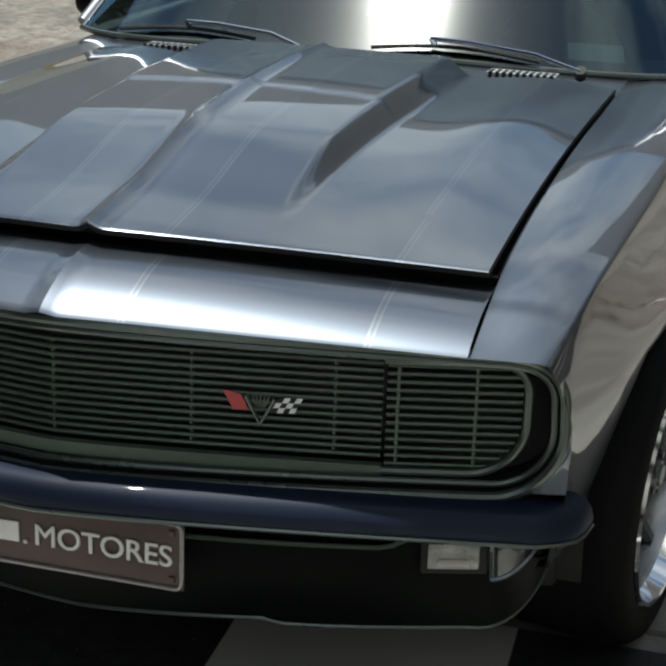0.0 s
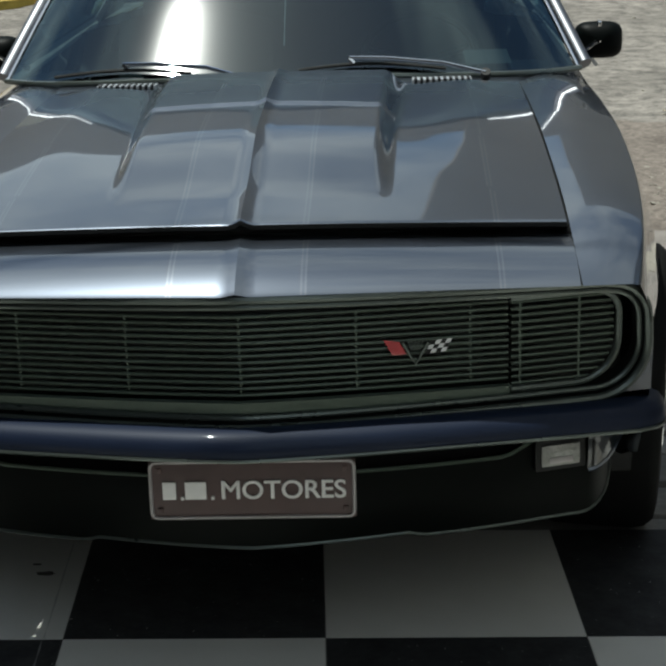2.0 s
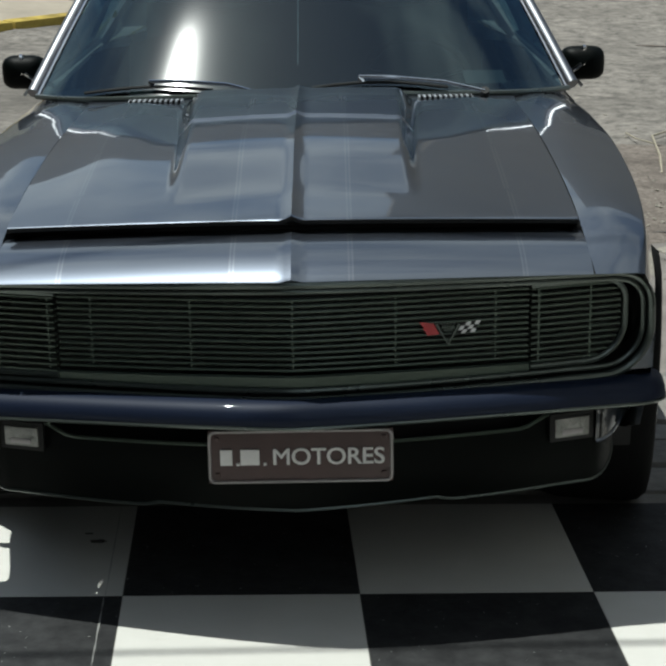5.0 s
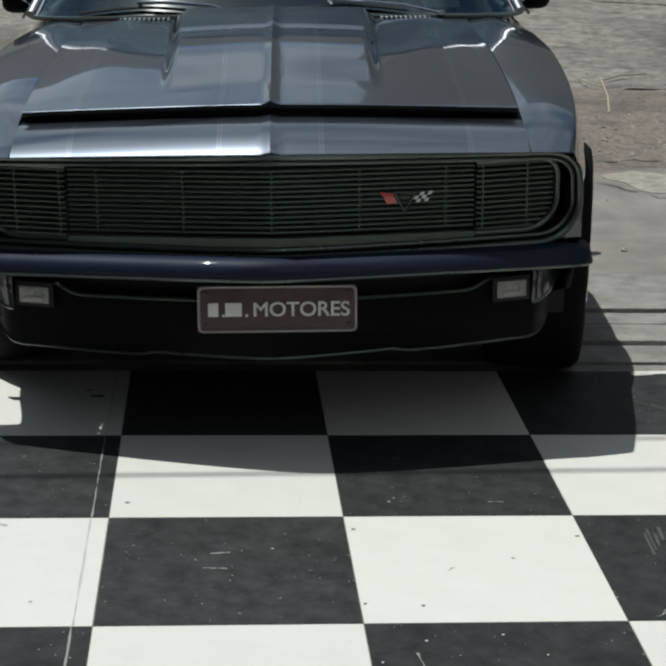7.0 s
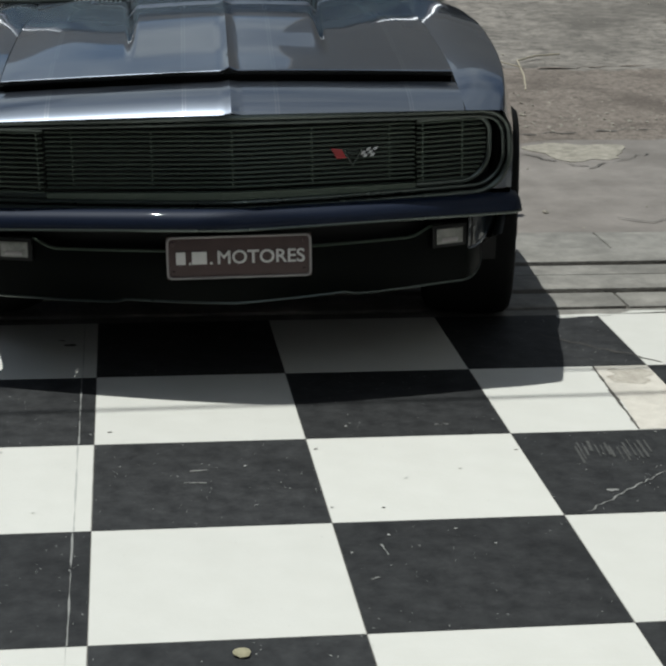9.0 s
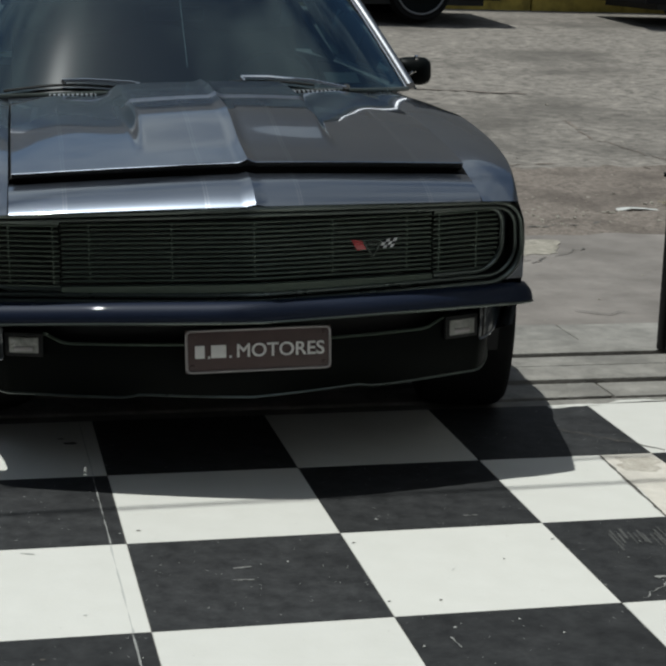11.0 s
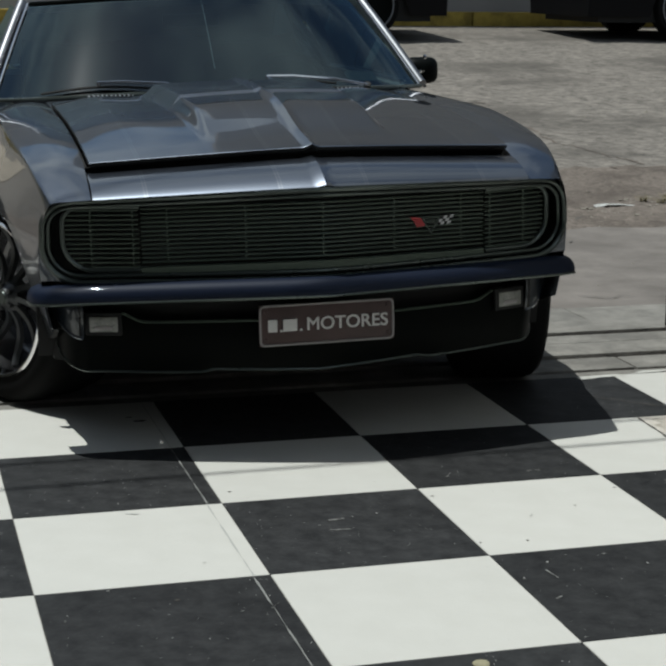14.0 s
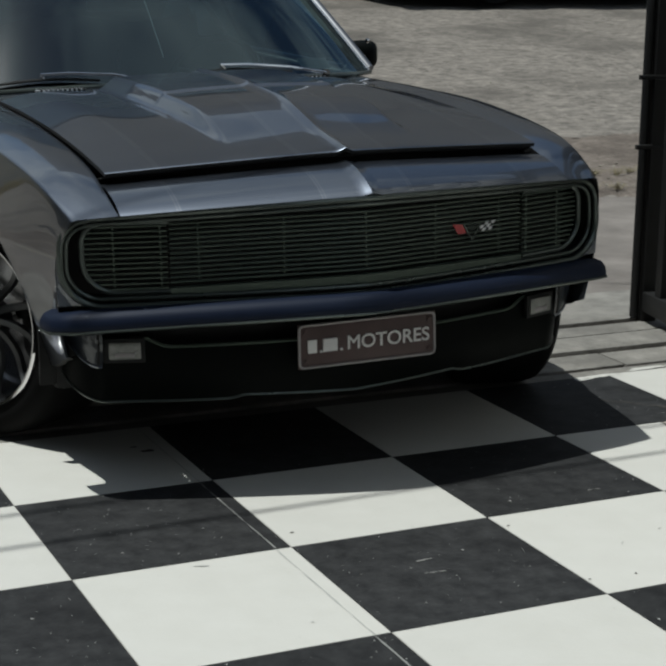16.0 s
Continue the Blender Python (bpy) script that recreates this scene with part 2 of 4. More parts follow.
def box_bm(bm, x0, x1, y0, y1, z0, z1, bevel=0.0, m=None):
    vs = [bm.verts.new((x, y, z)) for x in (x0, x1) for y in (y0, y1) for z in (z0, z1)]
    fs = [bm.faces.new([vs[i] for i in q]) for q in ((0, 1, 3, 2), (4, 6, 7, 5), (0, 4, 5, 1), (2, 3, 7, 6), (0, 2, 6, 4), (1, 5, 7, 3))]
    if bevel:
        es = list({e for f in fs for e in f.edges})
        r = bmesh.ops.bevel(bm, geom=es, offset=bevel, segments=2, affect="EDGES", profile=0.6)
        vs = list({v for f in r["faces"] for v in f.verts} | {v for v in vs if v.is_valid})
    if m:
        bmesh.ops.transform(bm, matrix=m, verts=[v for v in vs if v.is_valid])
    return bm


def box(x0, x1, y0, y1, z0, z1, bevel=0.0):
    return box_bm(bmesh.new(), x0, x1, y0, y1, z0, z1, bevel)


def sheet(fn, us, vs, thick=0.0, close_u=False):
    """A surface fn(u, v) -> point over a grid, given some thickness downwards."""
    bm = bmesh.new()
    rows = [[bm.verts.new(fn(u, v)) for v in vs] for u in us]
    n = len(rows)
    for i in range(n if close_u else n - 1):
        a, b = rows[i], rows[(i + 1) % n]
        for j in range(len(vs) - 1):
            bm.faces.new((a[j], b[j], b[j + 1], a[j + 1]))
    if thick:
        bmesh.ops.recalc_face_normals(bm, faces=bm.faces)
        bmesh.ops.solidify(bm, geom=bm.faces[:], thickness=thick)
    return bm


def sweep(path, prof, closed=False, up=Vector((0, 0, 1)), caps=True, bm=None):
    """A profile of (side, up) pairs carried along a path."""
    bm = bm or bmesh.new()
    pts = [Vector(p) for p in path]
    rings = []
    n = len(pts)
    for i, p in enumerate(pts):
        a = pts[(i - 1) % n] if (closed or i) else p
        b = pts[(i + 1) % n] if (closed or i < n - 1) else p
        d = (b - a).normalized()
        side = d.cross(up)
        side = side.normalized() if side.length > 1e-6 else Vector((1, 0, 0))
        top = side.cross(d).normalized()
        rings.append([bm.verts.new(p + side * s + top * h) for s, h in prof])
    m = len(prof)
    for i in range(n if closed else n - 1):
        a, b = rings[i], rings[(i + 1) % n]
        for j in range(m):
            bm.faces.new((a[j], a[(j + 1) % m], b[(j + 1) % m], b[j]))
    if caps and not closed:
        bm.faces.new(rings[0][::-1])
        bm.faces.new(rings[-1])
    return bm


def round_prof(r, n=8, squash=1.0):
    return [(r * math.cos(2 * math.pi * i / n), r * squash * math.sin(2 * math.pi * i / n)) for i in range(n)]


def lathe(prof, n=48, axis="X"):
    """Turns (radius, along) pairs round an axis."""
    bm = bmesh.new()
    rings = []
    for i in range(n):
        a = 2 * math.pi * i / n
        rings.append([bm.verts.new((h, r * math.cos(a), r * math.sin(a))) for r, h in prof])
    for i in range(n):
        a, b = rings[i], rings[(i + 1) % n]
        for j in range(len(prof) - 1):
            bm.faces.new((a[j], b[j], b[j + 1], a[j + 1]))
    return bm


def lin(a, b, n):
    return [a + (b - a) * i / (n - 1) for i in range(n)]


def step(a, b, x):
    t = min(1, max(0, (x - a) / (b - a)))
    return t * t * (3 - 2 * t)


def table(x, *pairs):
    """Smooth reading between (x, value) pairs."""
    if x <= pairs[0][0]:
        return pairs[0][1]
    for (a, va), (b, vb) in zip(pairs, pairs[1:]):
        if x <= b:
            t = (x - a) / (b - a)
            return va + (vb - va) * t
    return pairs[-1][1]


def smooth_table(x, *pairs):
    w = 0.12
    return sum(table(x + d * w, *pairs) for d in (-1, -0.5, 0, 0.5, 1)) / 5


def empty(name, label, category, group=""):
    return tagged(new(name), label, category, group)

# ---- ground, street, surroundings ----


def street_z(y):
    return 0.74 * step(1.6, 15.0, y) - 0.012


def street_pt(x, y):
    rough = step(3.1, 3.5, y) * (0.015 * noise.fractal(Vector((x * 2.2, y * 3.2, 3)), 0.9, 2.1, 5) + 0.006 * abs(noise.noise(Vector((x * 9, y * 14, 1)))))
    return (x, y, street_z(y) + rough * (1 if 1 < y < 12 and -4.2 < x < 9.2 else 0))


bm = sheet(street_pt, [-60, -30, -15, -8, -5] + lin(-4, 9, 190) + [11, 16, 30, 60], [-60, -20, -8, -5.5, 0.2, 0.62] + lin(1.36, 9.0, 170) + lin(9.3, 16, 24) + [20, 40, 90], 0)
tagged(finish("ground", bm, STREET), "old grey cement street with cracks and worn patches", "street", kind="structure")


def apron_edge(x):
    return 3.24 + 0.02 * x + 0.07 * noise.noise(Vector((x * 3.1, 7, 0))) + 0.13 * noise.noise(Vector((x * 1.3, 5, 0))) + 0.03 * noise.noise(Vector((x * 6, 9, 0)))


def apron_pt(x, u):
    y = 1.56 + min(u, 1.0) * (apron_edge(x) - 1.56)
    return (x, y + (0.004 if u > 1 else 0), street_z(y) + (0.010 if u <= 1 else -0.03) + 0.003 * noise.noise(Vector((x * 1.5, y * 2, 7))))


tagged(finish("pavement_apron", sheet(apron_pt, lin(-9, 10, 300), lin(0, 1, 14) + [1.05], 0), APRON, angle=50), "smooth worn cement apron with a broken far edge", "pavement", kind="structure")

# concrete strips of the kerb and gutter between the chequered floor and the street
for y0, y1, z in ((0.575, 0.735, 0.0), (0.75, 0.915, 0.012), (0.945, 1.06, 0.004), (1.085, 1.27, 0.016), (1.285, 1.55, 0.002)):
    bm = bmesh.new()
    x = -9.0
    while x < 9:
        w = random.uniform(1.4, 2.6)
        box_bm(bm, x, x + w - 0.008, y0 + random.uniform(-0.004, 0.004), y1 + random.uniform(-0.004, 0.004), -0.2, z + random.uniform(-0.003, 0.003), 0.006)
        x += w
    tagged(finish("pavement", bm, CONCRETE, angle=30), "weathered concrete gutter strip with worn joints", "gutter", kind="structure")

# ---- the car ----
CAR = empty("muscle_car", "dark grey-blue classic muscle car with ghost stripes and raised hood scoop", "car")
BODY.append(CAR)
LEAN, RAISED = -1.75, 0.018        # the body leans to one side on its springs
CAR.matrix_world = Matrix.Translation((0.389, -0.186, RAISED * U)) @ pose(0, 0, 0, 0, 0, -2.63) @ pose(0, 0, 0, 0, LEAN, 0)


def lip_y(x):
    return 0.105 * (abs(x) / 0.59) ** 1.03


def lip_z(x):
    return 0.705 - 0.02 * (abs(x) / 0.59) ** 1.1


def crease(x, w=0.03, h=0.010):
    return h * max(0, 1 - abs(x) / w)


def hood_y(x):
    return 0.165 + 0.105 * (abs(x) / 0.595) ** 1.03


def hood_z(x):
    return 0.792 - 0.030 * (abs(x) / 0.595) ** 1.2


XS = sorted(set([round(v, 4) for h in (1, -1) for v in
            [h * a for a in lin(0.0, 0.105, 10) + [0.109, 0.1125, 0.1165, 0.12] + lin(0.13, 0.2, 6) + lin(0.206, 0.29, 15) + lin(0.3, 0.445, 9) + [0.449, 0.4525, 0.4565, 0.46] + lin(0.47, 0.582, 8)]]))


def stripe_of(x):
    a = abs(x)
    if 0.109 < a < 0.1125 or 0.1165 < a < 0.12 or 0.449 < a < 0.4525 or 0.4565 < a < 0.46:
        return 2
    return 1 if 0.1165 < a < 0.4525 else 0


def paint_stripes(bm):
    for f in bm.faces:
        f.material_index = stripe_of(f.calc_center_median().x)


def header_pt(x, s):
    y0, z0 = lip_y(x), lip_z(x)
    y1, z1 = hood_y(x) + 0.0, hood_z(x) - 0.030
    k = crease(x, 0.0235, 0.005) if s > -0.5 else 0
    if s < 0:        # the edge that rolls under, over the grille
        return (x, y0 + 0.022 * (-s), z0 - 0.004 * (-s))
    q = s
    return (x, y0 + (y1 - y0) * (q ** 1.15), z0 + (z1 - z0) * (1 - max(0, 1 - q) ** 1.7) + k)


bm = sheet(lambda x, s: header_pt(x, s), [x * 1.014 if abs(x) > 0.5 else x for x in XS], [-2, -1, -0.3, 0, 0.03, 0.06, 0.12, 0.2, 0.3, 0.4, 0.5, 0.6, 0.7, 0.8, 0.9, 1.0, 1.12], 0)
paint_stripes(bm)
part("header_panel", bm, [PAINT, STRIPE, PINLINE], CAR, "brushed grey-blue nose panel above the grille", angle=24)


def scoop(x, y):
    a = abs(x)
    edge = 0.245 + 0.012 * step(0.4, 1.5, y)
    wide = 0.024 + 0.028 * step(0.5, 1.4, y)
    side = 1 - step(edge - 0.010, edge + wide, a)
    h = 0.036 * step(0.30, 0.64, y) + 0.005 * step(0.871, 0.887, y) - 0.004 * step(1.1, 1.5, y)
    return h * side


def hood_rear(x):
    return 1.33 + 0.20 * (x / 0.6) ** 2


def hood_pt(x, t):
    y0 = hood_y(x)
    y = y0 + (hood_rear(x) - y0) * t
    z0, z1 = hood_z(x), 0.895 - 0.03 * (abs(x) / 0.6) ** 2
    z = z0 + (z1 - z0) * (1.6 * t - 0.6 * t * t) + scoop(x, y) + crease(x, 0.018, 0.009)
    z += 0.012 * math.exp(-((abs(x) - 0.45) / 0.10) ** 2) * step(0.35, 1.2, y)      # soft crown of the outer fields
    z -= 0.0020 * max(0, 1 - t / 0.005) ** 2          # rolled front edge
    return (x * (1 + 0.028 * t), y, z)


TS = [0, 0.0015, 0.003, 0.005, 0.0075, 0.010] + lin(0.015, 0.06, 4) + lin(0.08, 0.62, 44) + lin(0.64, 1.0, 18)
TS = sorted(set(TS + lin(0.55, 0.63, 22)))
bm = sheet(hood_pt, XS, TS, 0)
paint_stripes(bm)
bmesh.ops.recalc_face_normals(bm, faces=bm.faces)
# turned-down edge coloured black for the shade under the hood
for f in bmesh.ops.extrude_edge_only(bm, edges=[e for e in bm.edges if e.is_boundary])["geom"]:
    if isinstance(f, bmesh.types.BMFace):
        f.material_index = 3
    if isinstance(f, bmesh.types.BMVert):
        f.co.z -= 0.009
        f.co.y += 0.004
part("hood", bm, [PAINT, STRIPE, PINLINE, BLACK], CAR, "grey-blue hood with stepped twin scoop and centre crease", angle=35)
# black strip stands in for the shaded gap under the hood's front edge
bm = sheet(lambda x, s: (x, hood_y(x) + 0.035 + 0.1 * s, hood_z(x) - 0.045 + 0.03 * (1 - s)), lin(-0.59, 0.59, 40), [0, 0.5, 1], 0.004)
part("hood_gap_shade", bm, BLACK, CAR, "black strip standing in for the shaded gap behind the nose panel")
# unseen black boxes in the nose, added to stop sun leaking through
for sgn in (-1, 1):
    part("inner_sun_block", box(min(sgn * 0.42, sgn * 0.69), max(sgn * 0.42, sgn * 0.69), 0.30, 0.45, 0.31, 0.64, 0.01), BLACK, CAR)
part("lower_sun_block", box(-0.52, 0.52, 0.255, 0.43, 0.24, 0.26, 0.004), BLACK, CAR)
part("engine_bay", box(-0.58, 0.58, 0.30, 1.45, 0.25, 0.70, 0.02), BLACK, CAR)


def seam_x(y):
    return 0.592 + 0.012 * step(0.2, 1.5, y)


def seam_z(y):
    return smooth_table(y, (0.0, 0.672), (0.1, 0.686), (0.27, 0.743), (0.5, 0.781), (1.0, 0.834), (1.5, 0.861), (2.0, 0.868), (3.4, 0.880), (4.75, 0.845))


def out_x(y):
    return smooth_table(y, (0.0, 0.655), (0.13, 0.695), (0.3, 0.752), (0.5, 0.792), (0.8, 0.832), (1.2, 0.862), (2.0, 0.865), (3.3, 0.875), (4.4, 0.85), (4.75, 0.79))


def low_z(y):
    return smooth_table(y, (0.0, 0.56), (0.3, 0.57), (0.8, 0.60), (1.3, 0.62), (4.75, 0.62))


WHEELS = ((0.78, 0.315), (3.36, 0.315))


def side_bottom(y):
    b = smooth_table(y, (0.1, 0.335), (0.3, 0.305), (0.42, 0.28), (0.47, 0.22), (4.3, 0.22), (4.75, 0.34))
    for yc, zc in WHEELS:
        d = 0.352 ** 2 - (y - yc) ** 2
        if d > 0:
            b = max(b, zc + math.sqrt(d))
    return b


def shoulder_x(y):
    return smooth_table(y, (0.0, 0.675), (0.15, 0.703), (0.3, 0.729), (0.6, 0.757), (0.9, 0.774), (1.5, 0.795), (2.0, 0.805), (3.3, 0.815), (4.4, 0.79), (4.75, 0.74))


def side_pt(sgn, y, v):
    """Body side: v 0..0.42 over the flat top, 0.42..0.5 round the shoulder, to 1 down to the waist, 1..2 below it."""
    fade = (1 - min(1, max(0, (y - Y_NOSE) / 0.30))) ** 2
    if fade > 0:
        p, q = Vector(side_raw(sgn, y, v)), Vector(side_raw(sgn, Y_NOSE, v))
        return tuple(p + (nose_edge(sgn, v) - q) * fade)
    return side_raw(sgn, y, v)


Y_NOSE = 0.10


def nose_edge(sgn, v):
    """The front edge of the fender: along the lip, round the tip, down beside the grille."""
    x = table(v, (0, 0.594), (0.42, 0.684), (0.46, 0.697), (0.5, 0.703), (0.62, 0.712), (0.8, 0.721), (1.0, 0.727), (1.25, 0.730), (1.6, 0.728), (2.0, 0.712))
    y = table(v, (0, 0.106), (0.42, 0.134), (0.5, 0.144), (0.7, 0.160), (1.0, 0.178), (1.25, 0.184), (2.0, 0.215))
    z = table(v, (0, 0.685), (0.42, 0.679), (0.46, 0.675), (0.5, 0.664), (0.62, 0.645), (0.8, 0.615), (1.0, 0.585), (1.25, 0.535), (2.0, 0.335))
    return Vector((sgn * x, y, z))


def side_raw(sgn, y, v):
    xi, zi, xo, zl = seam_x(y), seam_z(y), out_x(y), low_z(y)
    xs, zs = shoulder_x(y), zi - 0.010 - 0.02 * step(1.0, 2.0, y)

    def crown(u):
        return Vector((xi + (xs - xi) * u, zi + (zs - zi) * u * u + 0.008 * math.sin(u * math.pi)))

    def flank(w):
        return Vector((xs + (xo - xs) * (1 - (1 - w) ** 1.3), zs + (zl - zs) * w))
    if v <= 0.42:
        p = crown(v / 0.42 * 0.965)
    elif v < 0.5:
        t = (v - 0.42) / 0.08
        a, b, c = crown(0.965), Vector((xs, zs)), flank(0.03)
        p = a * (1 - t) ** 2 + b * 2 * t * (1 - t) + c * t * t
    elif v <= 1:
        p = flank(0.03 + 0.97 * (v - 0.5) / 0.5)
    else:
        q = v - 1
        zb = min(side_bottom(y), zl - 0.01)
        z = zl + (zb - zl) * q
        p = Vector((xo - 0.30 * max(0, zl - z) ** 1.25, z))
    return (sgn * p.x, y, p.y)


def arch_ys(a, b, n):
    ys = lin(a, b, n)
    for yc, _ in WHEELS:
        for d in (-0.352, -0.3515, -0.349, -0.344, -0.335, 0.335, 0.344, 0.349, 0.3515, 0.352):
            if a < yc + d < b:
                ys.append(yc + d)
    return sorted(ys)


VS = [0, 0.01, 0.06, 0.13, 0.2, 0.27, 0.34, 0.39, 0.42, 0.433, 0.446, 0.46, 0.473, 0.486, 0.5, 0.55, 0.6, 0.66, 0.72, 0.78, 0.84, 0.9, 0.95, 1.0, 1.06, 1.15, 1.3, 1.5, 1.7, 1.85, 1.95, 2.0]
for sgn in (-1, 1):
    for nm, a, b, n in (("fender", 0.10, 1.985, 76), ("door_skin", 1.995, 3.06, 24), ("quarter_panel", 3.07, 4.75, 44)):
        vs = VS if nm == "fender" else VS[8:] if nm == "door_skin" else VS
        bm = sheet(lambda y, v: side_pt(sgn, y, v), arch_ys(a, b, n), vs, 0)
        bmesh.ops.recalc_face_normals(bm, faces=bm.faces)
        # edge flanges coloured black as shade in the gaps and arches
        for g in bmesh.ops.extrude_edge_only(bm, edges=[e for e in bm.edges if e.is_boundary])["geom"]:
            if isinstance(g, bmesh.types.BMFace):
                g.material_index = 1
            if isinstance(g, bmesh.types.BMVert):
                if g.co.y < 0.23:                      # front edge, behind the grille surround
                    g.co.y += 0.025
                    g.co.x -= sgn * 0.003
                elif abs(g.co.x) < seam_x(g.co.y) + 0.004:
                    g.co.z -= 0.030                    # flange along the hood
                else:
                    g.co.x -= sgn * 0.012
                    g.co.z -= 0.004
        part(nm, bm, [PAINT, BLACK], CAR, angle=45)
    # wheel arch liners
    for yc, zc in WHEELS:
        bm = sheet(lambda a, x: (sgn * x, yc + 0.36 * math.cos(a), zc + 0.36 * math.sin(a)), lin(-0.3, math.pi + 0.3, 24), [0.5, 0.6, 0.68, 0.735], 0.006)
        part("arch_liner", bm, BLACK, CAR)

    # black tube laid below the seam as the shade in its gap
    part("seam_shade", sweep([(sgn * (seam_x(y) - 0.006), y, seam_z(y) - 0.034 + 0.020 * step(1.42, 1.5, y)) for y in lin(0.30, 1.70, 29)], round_prof(0.012, 6)), BLACK, CAR, "black strip standing in for the shaded gap between hood and fender")
    # painted fender extension beside the lower corner of the grille
    def filler(z, q):
        zr = max(-1.0, min(1.0, (0.561 - z) / 0.092))
        xr = 0.716 - 0.092 + 0.092 * math.cos(math.asin(zr)) + 0.006 if z < 0.561 else 0.722
        xn = table(z, (0.435, 0.727), (0.545, 0.731), (0.585, 0.728), (0.61, 0.723))
        x = xr + (xn - xr) * q
        return (sgn * x, 0.012 + 0.175 * (x / 0.735) ** 1.3 + 0.012 * (1 - q) + 0.010 * q, z)
    part("fender_extension", sheet(filler, lin(0.466, 0.60, 14), lin(0, 1, 5), 0.004), PAINT, CAR)

# cowl and its vents


def base_pt(x):
    """The lower edge of the windscreen."""
    a = x / 0.76
    return Vector((x, 1.60 + 0.035 * a * a + 0.160 * abs(a) ** 5, 0.893 - 0.020 * a * a))


bm = sheet(lambda x, s: (x, (hood_rear(x) - 0.01) * (1 - s) + (base_pt(x).y + 0.01) * s, 0.868 - 0.014 * (x / 0.6) ** 2 + 0.018 * s), lin(-0.607, 0.607, 40), lin(0, 1, 6), 0.004)
part("cowl", bm, PAINT, CAR, "painted cowl panel below the windscreen")
for sgn in (-1, 1):
    vent = part("cowl_vent", box(sgn * 0.40 - 0.075, sgn * 0.40 + 0.075, 1.468, 1.528, 0.868, 0.891, 0.003), VENT, CAR, "bright cowl vent with narrow slots")
    for i in range(10):
        x = sgn * 0.40 - 0.066 + i * 0.0147
        part("slot", box(x - 0.004, x + 0.004, 1.464, 1.508, 0.872, 0.893, 0.0015), BLACK, vent)

# ---- grille and bezel ----


def face_y(x):
    return 0.012 + 0.175 * (abs(x) / 0.735) ** 1.3


N_BAR = 13
bar_prof = [(-0.010, -0.0016), (0.004, -0.0024), (0.0052, 0), (0.004, 0.0024), (-0.010, 0.0016)]


def bar_z(i, x):
    z0, z1 = 0.519, 0.660
    return z0 + (z1 - z0) * i / (N_BAR - 1) - 0.012 * (abs(x) / 0.6) ** 1.5


for i in range(N_BAR):
    path = [(x, face_y(x) + 0.028, bar_z(i, x)) for x in lin(-0.466, 0.466, 33)]
    part("grille_bar", sweep(path, bar_prof), GRILLE, CAR)
for x in (-0.4, -0.2, 0.0, 0.2, 0.4):
    bm = sweep([(x, face_y(x) + 0.031, bar_z(0, x) - 0.002), (x, face_y(x) + 0.031, bar_z(N_BAR - 1, x) + 0.002)], round_prof(0.0032, 6), up=Vector((0, 1, 0)))
    part("grille_upright", bm, GRILLE, CAR)
for sgn in (-1, 1):       # concealed headlamp doors with their own bars
    door = new("headlamp_door")
    door.parent = CAR
    x0, x1 = 0.470, 0.668
    zc = 0.576
    zt, zb = 0.660, 0.492
    r = 0.080
    loop = [(x, zb) for x in lin(x0, x1 - r, 6)] + [(x1 - r + r * math.sin(a), zb + r - r * math.cos(a)) for a in lin(0.15, 1.5, 10)]
    r = 0.045
    loop += [(x1 - r + r * math.cos(a), zt - r + r * math.sin(a)) for a in lin(0.05, 1.5, 8)] + [(x, zt) for x in lin(x1 - r - 0.01, x0, 5)]
    rim = sweep([(sgn * x, face_y(x) + 0.016, z) for x, z in loop], round_prof(0.0065, 8), up=Vector((0, 1, 0)))
    part("door_rim", rim, BEZEL, door)
    for i in range(N_BAR):
        z = zb + 0.008 + (zt - zb - 0.018) * i / (N_BAR - 1)
        xe = x1 - 0.010 - (0.08 - math.sqrt(max(0, 0.08 ** 2 - max(0, zb + 0.08 - z) ** 2))) - (0.045 - math.sqrt(max(0, 0.045 ** 2 - max(0, z - zt + 0.045) ** 2)))
        part("door_bar", sweep([(sgn * x, face_y(x) + 0.026, z) for x in lin(x0 + 0.002, xe, 7)], bar_prof), GRILLE, door)
    for x in (x0 + 0.018, x0 + 0.125):
        part("door_upright", sweep([(sgn * x, face_y(x) + 0.024, zb + 0.004), (sgn * x, face_y(x) + 0.024, zt - 0.006)], round_prof(0.003, 6), up=Vector((0, 1, 0))), GRILLE, door)


def half_ring():
    pts = [(x, lip_z(x) - 0.013) for x in lin(0.0, 0.64, 28)]
    zt = lip_z(0.64) - 0.013
    r = 0.062
    pts += [(0.652 + r * math.sin(a), zt - r + r * math.cos(a) - 0.003) for a in lin(0.12, 1.5, 9)]
    r = 0.092
    pts += [(0.716 - r + r * math.cos(a), 0.561 - r * math.sin(a)) for a in lin(0.02, 1.5, 11)]
    pts += [(x, 0.469 + 0.003 * (1 - x / 0.6)) for x in lin(0.60, 0.0, 26)]
    return pts


HALF = half_ring()
RING = HALF + [(-x, z) for x, z in HALF[-2:0:-1]]


def ring(grow):
    """The rounded outline of the grille opening, grown outwards."""
    out, n = [], len(RING)
    for i, (x, z) in enumerate(RING):
        (ax, az), (bx, bz) = RING[i - 1], RING[(i + 1) % n]
        dx, dz = bx - ax, bz - az
        d = math.hypot(dx, dz) or 1
        out.append((x - dz / d * grow, z + dx / d * grow))
    return out


